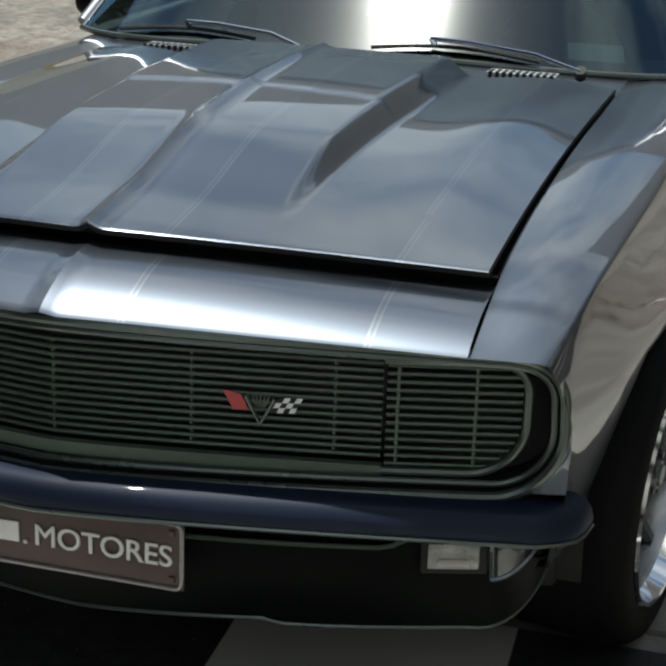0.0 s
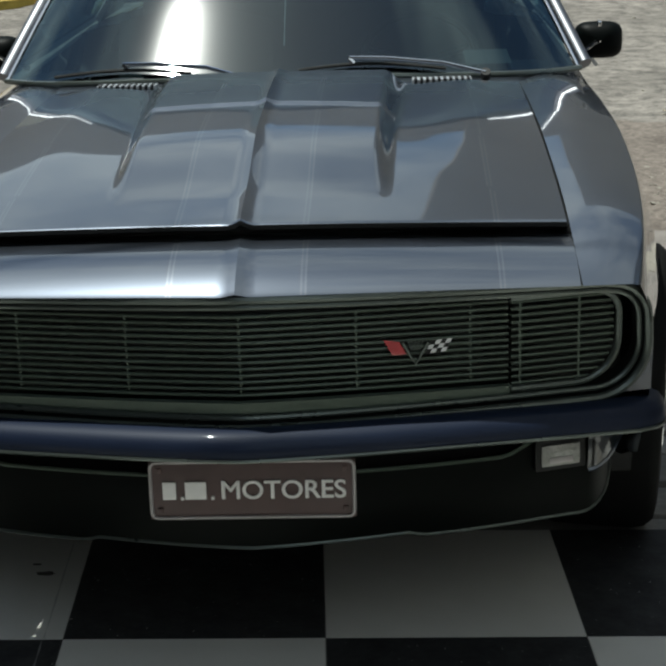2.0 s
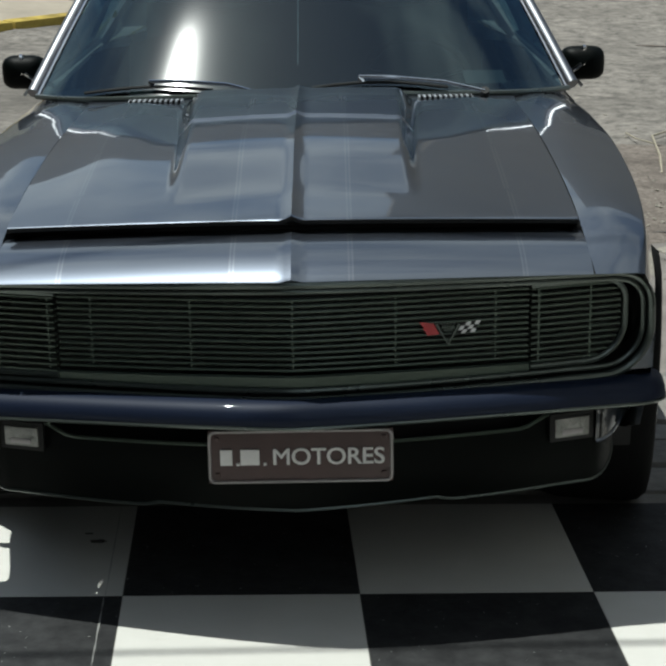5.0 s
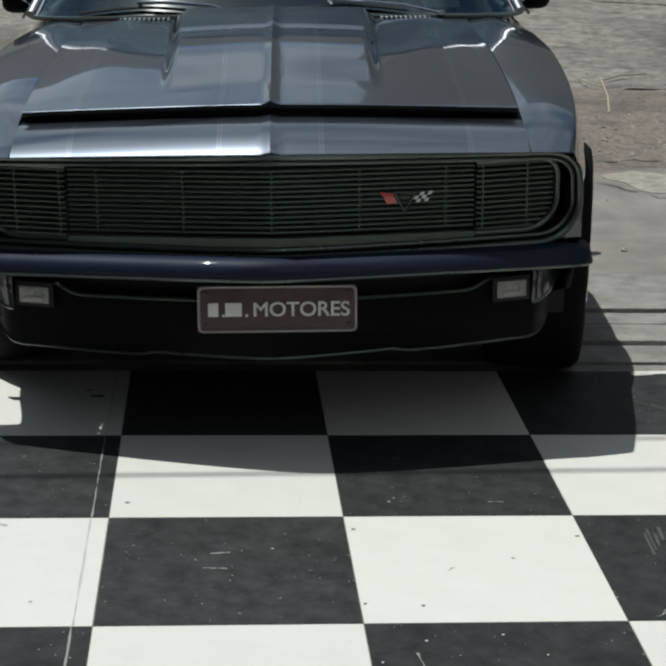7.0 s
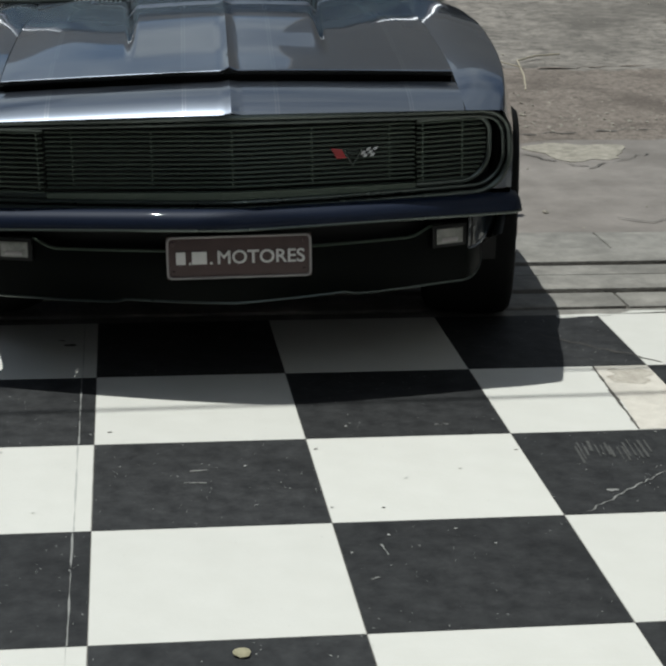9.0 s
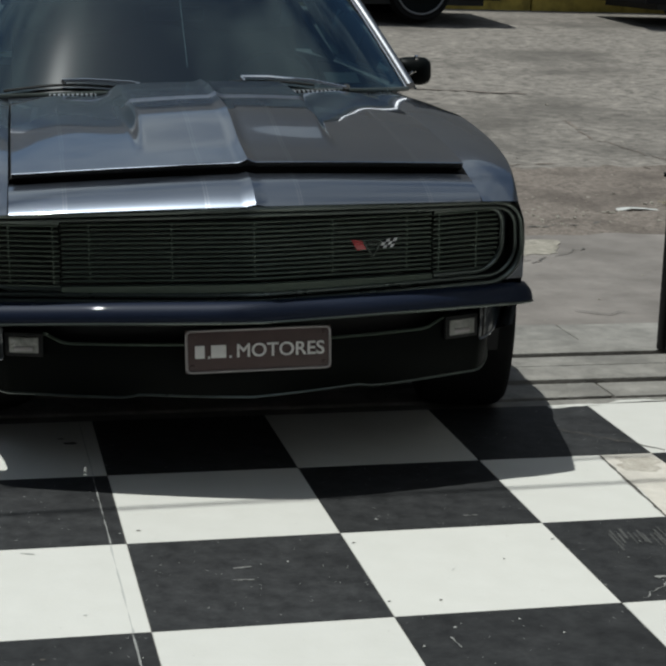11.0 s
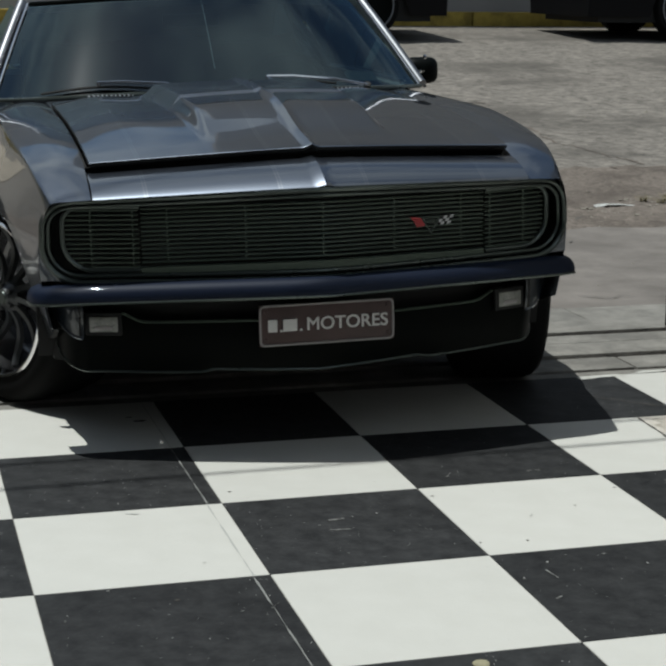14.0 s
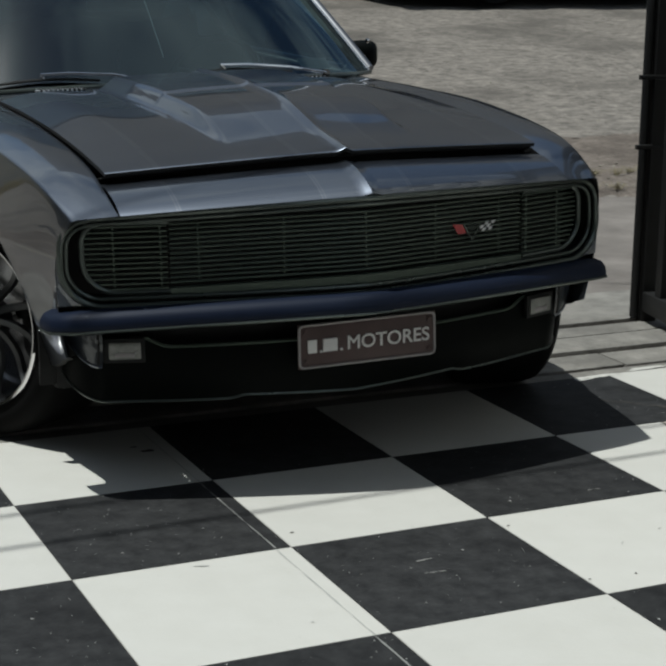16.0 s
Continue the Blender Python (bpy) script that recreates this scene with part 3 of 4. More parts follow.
part("bezel_outer", sweep([(x, face_y(x) - 0.002, z) for x, z in ring(0.006)], round_prof(0.0080, 8), closed=True, up=Vector((0, 1, 0))), BEZEL, CAR, "dark chrome grille surround")
part("bezel_inner", sweep([(x, face_y(x) + 0.010, z) for x, z in ring(-0.010)], round_prof(0.0055, 8), closed=True, up=Vector((0, 1, 0))), BEZEL, CAR)
bm = sheet(lambda i, k: (ring(0.008 - 0.02 * k)[int(i)][0], face_y(ring(0.008 - 0.02 * k)[int(i)][0]) + 0.07 * k, ring(0.008 - 0.02 * k)[int(i)][1]), range(len(ring(0))), [0, 0.5, 1], 0, close_u=True)
part("bezel_well", bm, BLACK, CAR)
bm = sweep([(x, face_y(x) + 0.022, 0.498 - 0.010 * (abs(x) / 0.5) ** 1.5) for x in lin(-0.47, 0.47, 33)], [(-0.004, -0.011), (0.006, -0.011), (0.006, 0.009), (-0.004, 0.011)])
part("grille_lower_rail", bm, GRILLE, CAR)
bm = sweep([(x, face_y(x) + 0.02, 0.677 - 0.012 * (abs(x) / 0.5) ** 1.5) for x in lin(-0.47, 0.47, 33)], round_prof(0.004, 6))
part("grille_upper_rail", bm, GRILLE, CAR)

# badge of two crossed flags over a V
BX, BZ = 0.303, 0.557
BY = face_y(BX) + 0.010
badge = part("grille_badge", sweep([(BX - 0.022, BY, BZ + 0.040), (BX, BY, BZ), (BX + 0.022, BY, BZ + 0.040)], round_prof(0.0034, 6), up=Vector((0, 1, 0))), BEZEL, CAR, "small badge of a red and a chequered flag")


def quad_plate(pts, y, thick=0.004):
    b = bmesh.new()
    f = b.faces.new([b.verts.new((x, y, z)) for x, z in pts])
    bmesh.ops.solidify(b, geom=[f], thickness=thick)
    return b


part("red_flag", quad_plate([(BX - 0.056, BZ + 0.046), (BX - 0.028, BZ + 0.042), (BX - 0.016, BZ + 0.020), (BX - 0.040, BZ + 0.018)], BY - 0.003), RED, badge)
for i in range(4):
    for j in range(3):
        u, v = i / 4, j / 3
        x0, z0 = BX + 0.016 + 0.036 * u + 0.012 * v, BZ + 0.020 + 0.024 * v + 0.004 * u
        part("flag_square", quad_plate([(x0, z0), (x0 + 0.009, z0 + 0.001), (x0 + 0.013, z0 + 0.009), (x0 + 0.004, z0 + 0.008)], BY - 0.003), WHITE if (i + j) % 2 else BLACK, badge)
for i in range(5):
    part("crown_ray", sweep([(BX + (i - 2) * 0.003, BY, BZ + 0.026), (BX + (i - 2) * 0.0065, BY, BZ + 0.043)], round_prof(0.0012, 5), up=Vector((0, 1, 0))), BEZEL, badge)

# ---- bumper, valance, spoiler ----


def bump_path(z, grow=0.0, ext=1.0):
    pts = []
    for x in lin(-0.70, 0.70, 41):
        pts.append((x, -0.040 - grow + 0.155 * (abs(x) / 0.70) ** 1.35, z - 0.012 * (abs(x) / 0.7) ** 2))
    y7 = 0.115 - grow
    tail = [(0.733 + grow, y7 + 0.028, z - 0.016), (0.751 + grow, y7 + 0.058, z - 0.020), (0.759 + grow, y7 + 0.09 * ext, z - 0.023), (0.764 + grow, y7 + 0.13 * ext, z - 0.024)]
    return [(-x, y, zz) for x, y, zz in tail[::-1]] + pts + tail


prof = [(0.060, -0.020), (0.010, -0.026), (0.0, -0.022), (-0.002, -0.012), (0.002, 0.004), (0.012, 0.017), (0.030, 0.023), (0.060, 0.022)]
part("front_bumper", sweep(bump_path(0.449), [(-s, h) for s, h in prof]), BUMPER, CAR, "slim dark blue front bumper with rolled edge", angle=50)
part("bumper_edge", sweep(bump_path(0.4265, 0.001), round_prof(0.0035, 6)), BEZEL, CAR)


def val_y(x):
    return 0.110 + 0.130 * (abs(x) / 0.62) ** 1.7


def spoiler_bottom(x):
    a = abs(x)
    return 0.194 + 0.012 * min(1, a / 0.30) - 0.008 * step(0.285, 0.315, a) + 0.004 * step(0.36, 0.6, a)


def spoiler_top(x):
    a = abs(x)
    return 0.340 + 0.026 * step(0.46, 0.53, a)


def spoiler_pt(x, q):
    """x runs past 0.62 round the corner."""
    a = abs(x)
    zt, zb = spoiler_top(x), spoiler_bottom(min(a, 0.64))
    if a > 0.60:
        r = (a - 0.60)
        zb += 0.9 * r * r * 2.2
        xx, yy = 0.60 + 0.085 * math.sin(min(1.5, r * 9)), val_y(0.60) + 0.18 * (1 - math.cos(min(1.5, r * 9)))
    else:
        xx, yy = a, val_y(a)
    z = zt + (zb - zt) * q
    return (math.copysign(xx, x), yy + 0.030 * math.sin(q * math.pi) * -0.3 + 0.01 * q, z)


xs = lin(-0.76, 0.76, 91)
part("front_valance", sheet(spoiler_pt, xs, lin(0, 1, 9), 0.008), SATIN, CAR, "satin black front air dam with notched lower edge", angle=50)
part("valance_lip", sweep([spoiler_pt(x, 1.0) for x in xs], round_prof(0.0036, 6)), BEZEL, CAR)
part("valance_top_edge", sweep([(x, val_y(x) - 0.003, spoiler_top(x)) for x in lin(-0.55, 0.55, 61)], round_prof(0.0040, 6)), GRILLE, CAR)
# black sheet stands in for the shade behind the air dam
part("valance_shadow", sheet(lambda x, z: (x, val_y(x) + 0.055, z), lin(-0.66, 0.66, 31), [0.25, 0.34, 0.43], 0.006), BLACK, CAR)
for sgn in (-1, 1):
    def curved(bm):
        for v in bm.verts:
            v.co.y += val_y(v.co.x)
            v.co.x *= sgn
        return bm
    sig = part("turn_signal", curved(box(0.522, 0.618, -0.020, 0.03, 0.306, 0.368, 0.004)), BLACK, CAR, "rectangular clear front turn signal")
    lens = part("lens", curved(box(0.533, 0.607, -0.025, -0.010, 0.316, 0.358, 0.004)), LENS, sig, "pale ribbed lens")
    # pale block on the lens in place of its bright highlight
    part("lens_highlight", curved(box(0.548, 0.594, -0.027, -0.02, 0.321, 0.334, 0.004)), PLATE_RIM, lens)
    def corner_pt(s, q):
        """The panel between turn signal and wheel opening, its lower edge rising to the bumper's end."""
        zb = 0.298 + 0.112 * s ** 2.1
        return (sgn * (0.622 + 0.095 * s), val_y(0.622) - 0.018 + 0.085 * s ** 2 - 0.012 * math.sin(math.pi * q), 0.43 + (zb - 0.43) * q)
    corner = part("lower_corner", sheet(corner_pt, lin(0, 1, 20), lin(0, 1, 9), 0.006), CORNER_SHADED, CAR, "glossy lower corner panel below the bumper, paint darkened as in shade", angle=50)
    part("opening_lip", sweep([corner_pt(s, 1.0) for s in lin(0.02, 1, 16)], round_prof(0.0042, 6)), PAINT, corner)
    part("panel_seam", sweep([corner_pt(0.10, q) for q in lin(0.05, 0.95, 8)], round_prof(0.003, 6)), BLACK, corner)

for x in (-0.055, 0.0, 0.055):
    part("bumper_bolt", box(x - 0.008, x + 0.008, 0.055, 0.075, 0.404, 0.412, 0.003), GRILLE, CAR)

# ---- show plate with raised letters ----
PX0, PX1, PZ0, PZ1, PY = -0.174, 0.194, 0.278, 0.390, 0.062
plate = part("show_plate", box(PX0, PX1, PY, PY + 0.006, PZ0, PZ1, 0.0025), PLATE, CAR, "dark brown embossed show plate with silver rim")


def rounded(x0, x1, z0, z1, r, y, n=6):
    pts = []
    for cx, cz, a0 in ((x1 - r, z1 - r, 0), (x0 + r, z1 - r, 90), (x0 + r, z0 + r, 180), (x1 - r, z0 + r, 270)):
        for i in range(n + 1):
            a = radians(a0 + 90 * i / n)
            pts.append((cx + r * math.cos(a), y, cz + r * math.sin(a)))
    return pts


part("plate_rim", sweep(rounded(PX0 + 0.003, PX1 - 0.003, PZ0 + 0.003, PZ1 - 0.003, 0.012, PY - 0.001), round_prof(0.0035, 6), closed=True, up=Vector((0, 1, 0))), PLATE_RIM, plate)
for x, z in ((PX0 + 0.018, PZ1 - 0.018), (PX1 - 0.018, PZ1 - 0.018), (PX0 + 0.018, PZ0 + 0.018), (PX1 - 0.018, PZ0 + 0.018)):
    part("plate_screw", box(x - 0.005, x + 0.005, PY - 0.004, PY + 0.001, z - 0.005, z + 0.005, 0.002), PLATE, plate)


def letters(text, x, z, height, width, y, parent, mat):
    cu = bpy.data.curves.new("lettering", "FONT")
    cu.body, cu.extrude, cu.size, cu.bevel_depth, cu.bevel_resolution = text, 0.0015, 1.0, 0.020, 0
    ob = new("lettering", cu)
    bpy.context.view_layer.update()
    me = bpy.data.meshes.new_from_object(ob.evaluated_get(bpy.context.evaluated_depsgraph_get()))
    bpy.data.objects.remove(ob)
    xs_ = [v.co.x for v in me.vertices]
    ys_ = [v.co.y for v in me.vertices]
    sx, sy = width / (max(xs_) - min(xs_)), height / (max(ys_) - min(ys_))
    for v in me.vertices:
        v.co = Vector(((v.co.x - min(xs_)) * sx + x, y - v.co.z * 0.08, (v.co.y - min(ys_)) * sy + z)) * U
    me.materials.append(mat)
    t = new("lettering", me)
    t.parent = parent
    return t


letters("MOTORES", -0.045, 0.316, 0.036, 0.222, PY - 0.002, plate, LETTER)
for x0, x1 in ((-0.150, -0.126), (-0.110, -0.072)):        # two initials, as plain bars
    part("bar", box(x0, x1, PY - 0.004, PY + 0.001, 0.317, 0.350, 0.001), LETTER, plate)
for x0 in (-0.118, -0.064):
    part("dot", box(x0, x0 + 0.006, PY - 0.004, PY + 0.001, 0.316, 0.322, 0.001), LETTER, plate)

# ---- wheels ----


def wheel(x, y, steer, sgn, k=1.0):
    w = new("wheel")
    w.parent = CAR
    w.matrix_local = pose(x * U, y * U, (0.315 - RAISED + x * math.sin(radians(LEAN))) * U, 0, -LEAN, 0) @ pose(0, 0, 0, 0, 0, steer)
    s = sgn
    tyre = lathe([(0.232, s * 0.010), (0.236, s * 0.028), (0.262, s * 0.034), (0.292, s * 0.028), (0.308, s * 0.010), (0.3145, -s * 0.02), (0.315, -s * 0.10), (0.3145, -s * 0.18), (0.306, -s * 0.215), (0.27, -s * 0.235), (0.232, -s * 0.22)], 64)
    part("tyre", tyre, RUBBER, w, "low-profile black tyre")
    rim = lathe([(0.236, s * 0.030), (0.232, s * 0.036), (0.226, s * 0.034), (0.222, s * 0.022), (0.216, s * 0.004)], 64)
    r = part("rim", rim, CHROME, w, "polished stepped rim lip")
    part("barrel", lathe([(0.216, s * 0.004), (0.209, -s * 0.03), (0.205, -s * 0.12), (0.195, -s * 0.13), (0.02, -s * 0.13)], 48), POLISHED, w, "polished barrel of the rim")
    for i in range(10):
        a = 2 * math.pi * i / 10
        pts = []
        for t in lin(0, 1, 7):
            rr = 0.035 + 0.172 * t
            b = a + 0.28 * math.sin(t * 2.2)
            pts.append((-s * (0.020 + 0.03 * math.sin(t * math.pi)), rr * math.cos(b), rr * math.sin(b)))
        part("spoke", sweep(pts, [(-0.011, -0.006), (0.011, -0.006), (0.008, 0.007), (-0.008, 0.007)], up=Vector((s, 0, 0))), DARKRIM, r)
    part("hub", lathe([(0.0005, s * 0.004), (0.026, s * 0.004), (0.034, -s * 0.006), (0.046, -s * 0.02), (0.046, -s * 0.06)], 32), DARKRIM, w)
    part("hub_cap", lathe([(0.0005, s * 0.010), (0.018, s * 0.009), (0.022, s * 0.003)], 24), BEZEL, w)
    for i in range(5):
        a = 2 * math.pi * i / 5
        part("lug", lathe([(0.0005, s * 0.004), (0.006, s * 0.004), (0.006, -s * 0.02)], 8), DARKRIM, w).location = (0, 0.036 * U * math.cos(a), 0.036 * U * math.sin(a))
    return w


wheel(-0.815, 0.745, 31, -1)
wheel(0.818, 0.78, -9, 1)
wheel(-0.80, 3.36, 0, -1)
wheel(0.80, 3.36, 0, 1)

# ---- cabin ----


def top_pt(x):
    a = x / 0.62
    return Vector((x, 1.982 + 0.032 * a * a + 0.145 * abs(a) ** 5, 1.185 - 0.022 * a * a))


def screen_pt(k, s):
    p, q = base_pt(0.770 * k), top_pt(0.622 * k)
    r = p.lerp(q, s)
    r.z += 0.025 * math.sin(s * 1.6)
    return r


glass = part("windscreen", sheet(screen_pt, lin(-1, 1, 33), lin(0, 1, 17), 0), GLASS, CAR, "dark tinted curved windscreen")
glass.visible_shadow = False
part("screen_lower_trim", sweep([screen_pt(k, -0.012) for k in lin(-1.02, 1.02, 33)], round_prof(0.008, 8)), BEZEL, CAR)
part("screen_upper_trim", sweep([screen_pt(k, 1.012) for k in lin(-1.0, 1.0, 33)], round_prof(0.009, 8)), SATIN, CAR)
for sgn in (-1, 1):
    part("pillar_trim", sweep([screen_pt(sgn * 1.012, s) for s in lin(-0.02, 1.02, 12)], round_prof(0.0058, 8)), CHROME, CAR, "bright windscreen side moulding")
    part("pillar", sweep([screen_pt(sgn * 1.045, s) + Vector((0, 0.018, 0.0)) for s in lin(0.0, 1.03, 12)], round_prof(0.020, 10)), BRIGHT, CAR, "bright metal windscreen pillar")
    # side glass and door top
    bm = sheet(lambda y, s: (sgn * (0.815 - 0.17 * s), y + (0.40 * s if y < 2.2 else 0), 0.875 + 0.29 * s), [1.98, 2.5, 3.0, 3.45], lin(0, 1, 6), 0.004)
    g = part("side_window", bm, GLASS, CAR)
    g.visible_shadow = False
    bm = sheet(lambda y, s: (sgn * (0.855 - 0.05 * s), y, 0.855 + 0.022 * math.sin(s * 3.0)), lin(1.97, 3.5, 20), lin(0, 1, 5), 0.01)
    part("door_top", bm, PAINT, CAR)
    bm = sheet(lambda t, s: (sgn * (0.80 - 0.20 * s), 3.35 + 0.55 * t * (1 - 0.6 * s), 0.87 + 0.29 * s), lin(0, 1, 8), lin(0, 1, 6), 0.02)
    part("rear_pillar", bm, PAINT, CAR)
bm = sheet(lambda k, s: (0.62 * k * (1 - 0.03 * s), 1.982 + 0.18 * abs(k) ** 4 + (1.388 - 0.18 * abs(k) ** 4) * s, 1.20 - 0.022 * k * k + 0.035 * math.sin(s * 2.6)), lin(-1.02, 1.02, 25), lin(0, 1, 14), 0.02)
part("roof", bm, PAINT, CAR)
bm = sheet(lambda k, s: (k * (0.605 + 0.185 * s), 3.36 + 0.50 * s, 1.19 - 0.02 * k * k - 0.29 * s), lin(-1, 1, 17), lin(0, 1, 8), 0.004)
part("rear_window", bm, GLASS, CAR).visible_shadow = False
part("rear_seat", sheet(lambda x, a: (x, 3.22 + (0.42 * (-a) if a < 0 else 0.22 * a), 0.50 + (0.02 if a < 0 else 0.46 * a) + 0.02 * math.cos(x * 9)), lin(-0.62, 0.62, 17), lin(-1, 1, 13), 0.10), SEAT, CAR, "dark vinyl rear bench")
bm = sheet(lambda k, s: (k * 0.63, 3.84 + 0.92 * s, 0.895 - 0.02 * k * k - 0.03 * s * s), lin(-1, 1, 17), lin(0, 1, 10), 0.015)
part("boot_lid", bm, PAINT, CAR)
bm = sheet(lambda k, s: (k * 0.79, 4.75 - 0.05 * k * k + 0.03 * s, 0.86 - 0.5 * s), lin(-1, 1, 17), lin(0, 1, 6), 0.02)
part("rear_panel", bm, PAINT, CAR)
part("rear_bumper", sweep([(x, 4.80 - 0.06 * (x / 0.8) ** 2, 0.47) for x in lin(-0.80, 0.80, 21)], round_prof(0.035, 10)), BUMPER, CAR)
for sgn in (-1, 1):
    part("tail_lamp", box(sgn * 0.5 - 0.14, sgn * 0.5 + 0.14, 4.74, 4.79, 0.60, 0.70, 0.01), RED, CAR)
part("underbody", box(-0.70, 0.70, 0.42, 4.6, 0.19, 0.36, 0.03), BLACK, CAR)
part("firewall", box(-0.78, 0.78, 1.75, 1.80, 0.3, 0.84, 0.01), BLACK, CAR)
part("cabin_floor", box(-0.76, 0.76, 1.8, 3.6, 0.30, 0.36, 0.01), BLACK, CAR)
part("dashboard", sheet(lambda x, a: (x, 1.98 + 0.13 * math.sin(a), 0.74 + 0.07 * math.cos(a)), lin(-0.72, 0.72, 12), lin(-1.2, 2.6, 14), 0.01), SEAT, CAR)
sw = part("steering_wheel", sweep([(0.36 + 0.17 * math.cos(a), 2.30 - 0.06 * math.sin(a), 0.83 + 0.15 * math.sin(a)) for a in lin(0, 2 * math.pi * 23 / 24, 24)], round_prof(0.012, 8), closed=True, up=Vector((0, 1, 0.3))), SEAT, CAR)
for a in (0.3, math.pi - 0.3, -math.pi / 2):
    part("spoke", sweep([(0.36, 2.28, 0.83), (0.36 + 0.17 * math.cos(a), 2.30 - 0.06 * math.sin(a), 0.83 + 0.15 * math.sin(a))], round_prof(0.009, 6), up=Vector((0, 1, 0))), DARKRIM, sw)
for x in (-0.36, 0.36):
    seat = part("front_seat", sheet(lambda u, a: (x + 0.24 * u, 2.62 + (0.36 * (-a) if a < 0 else 0.20 * a), 0.50 + (0.03 if a < 0 else 0.42 * a) - 0.04 * u * u), lin(-1, 1, 9), lin(-1, 1, 13), 0.10), SEAT, CAR, "dark vinyl bucket seat")
part("antenna_wire", sweep([screen_pt(-0.012, s) + Vector((0, 0.004, -0.003)) for s in lin(0.22, 0.98, 9)], round_prof(0.0014, 5), up=Vector((0, 1, 0))), CHALK, CAR, "thin pale aerial wire inside the windscreen")
part("inner_mirror", box(-0.11, 0.11, 2.30, 2.32, 1.09, 1.14, 0.012), BLACK, CAR)
sticker = sheet(lambda a, b: screen_pt(0.62 + 0.16 * a, 0.07 + 0.10 * b) + Vector((0, 0.006, -0.004)), lin(0, 1, 5), lin(0, 1, 4), 0.001)
part("windscreen_sticker", sticker, STICKER, CAR, "pale paper sticker inside the windscreen")

# wipers: pivot, arm and blade each
for px, ax, bx0, bx1 in ((-0.08, -0.42, -0.24, -0.60), (0.515, 0.16, 0.40, 0.03)):
    wp = new("wiper")
    wp.parent = CAR
    yb = base_pt(px).y

    def on_glass(x, s, lift):
        return screen_pt(x / 0.74, s) + Vector((0, -0.012, 0.014)) * lift
    part("pivot", sweep([(px, yb - 0.07, 0.880), (px, yb - 0.085, 0.898)], round_prof(0.013, 10)), BLACK, wp)
    arm = [Vector((px, yb - 0.085, 0.894)), on_glass(px + (ax - px) * 0.35, 0.02, 1.6), on_glass(px + (ax - px) * 0.75, 0.06, 1.5), on_glass(ax, 0.078, 1.1)]
    part("arm", sweep(arm, round_prof(0.0055, 8)), CHROME, wp, "bright wiper arm")
    part("claw", sweep([on_glass(ax, 0.078, 1.1), on_glass(ax + 0.012, 0.055, 0.7)], round_prof(0.006, 6)), CHROME, wp)
    part("blade", sweep([on_glass(bx0 + (bx1 - bx0) * t, 0.015 + 0.04 * math.sin(t * math.pi), 0.6) for t in lin(0, 1, 12)], round_prof(0.005, 6)), BLACK, wp, "black wiper blade")

# door mirrors
for sgn in (-1, 1):
    mirror = part("door_mirror", sheet(lambda u, a: (sgn * (0.872 + 0.070 * math.copysign(abs(math.cos(a)) ** 0.55, math.cos(a)) * math.cos(u)), 2.12 + 0.05 * math.sin(u), 0.905 + 0.053 * math.copysign(abs(math.sin(a)) ** 0.55, math.sin(a)) * math.cos(u)), lin(-math.pi / 2 * 0.98, math.pi / 2 * 0.2, 8), [2 * math.pi * i / 28 for i in range(29)], 0), SATIN, CAR, "dark rounded door mirror on a bright stem")
    part("mirror_stem", sweep([(sgn * 0.775, 2.08, 0.865), (sgn * 0.83, 2.07, 0.885), (sgn * 0.862, 2.06, 0.908)], round_prof(0.007, 8)), CHROME, mirror)
    part("stem_knob", lathe([(0.0005, 0.008), (0.008, 0.005), (0.010, -0.004), (0.0005, -0.008)], 12), CHROME, mirror).location = Vector((sgn * 0.862, 2.055, 0.910)) * U

# ---- far side of the street ----
WY = 14.75
bm = box(-60, 60, WY, WY + 0.3, 0.0, 5.2)
tagged(finish("wall_north", bm, WALL_G), "plain brown-grey plastered building front across the street", "wall", kind="structure")
# added tall wall; its height darkens what the hood reflects
tagged(finish("added_wall_north_east", box(2.4, 60, WY - 0.35, WY - 0.01, 0.0, 10.5), WALL_G), "tall plastered wall added across the street to darken the hood's reflections", "wall", kind="structure")
bm = box(-40, 2.35, WY - 0.06, WY - 0.004, 0.60, 2.4, 0.01)
tagged(finish("wall_base", bm, WALL_W), "cream plastered garden wall across the street", "wall", kind="structure")
for i in range(16):
    x = -16 + i * 2.0
    ob = finish("kerb", box(x, x + 1.985, 13.90, 14.10, 0.55, 0.875, 0.015), YELLOW)
    tagged(ob, "yellow painted concrete kerb stone across the street", "kerb", "yellow kerb stones", kind="structure")
bm = box(-60, 60, 14.10, WY + 0.2, 0.5, 0.84)
tagged(finish("pavement", bm, CONCRETE), "pale concrete pavement across the street", "pavement", kind="structure")

# the near end of the street: a pale pavement behind a yellow kerb that runs off at an angle
for i in range(2):
    bm = box(-0.85 * (i + 1), -0.85 * i - 0.015, -0.09, 0.09, -0.10, 0.085, 0.015)
    ob = finish("kerb", bm, YELLOW)
    ob.matrix_world = pose(-0.70 * U, 8.86 * U, street_z(8.5) * U, 0, -3, 37.5)
    tagged(ob, "yellow painted concrete kerb stone along the pale pavement", "kerb", "yellow kerb stones", kind="structure")
ob = finish("pavement", box(-1.7, 0.0, 0.092, 2.6, -0.2, 0.075, 0.01), PALE)
ob.matrix_world = pose(-0.70 * U, 8.86 * U, street_z(8.5) * U, 3, -3, 37.5)
tagged(ob, "pale cream pavement behind the yellow kerb", "pavement", kind="structure")


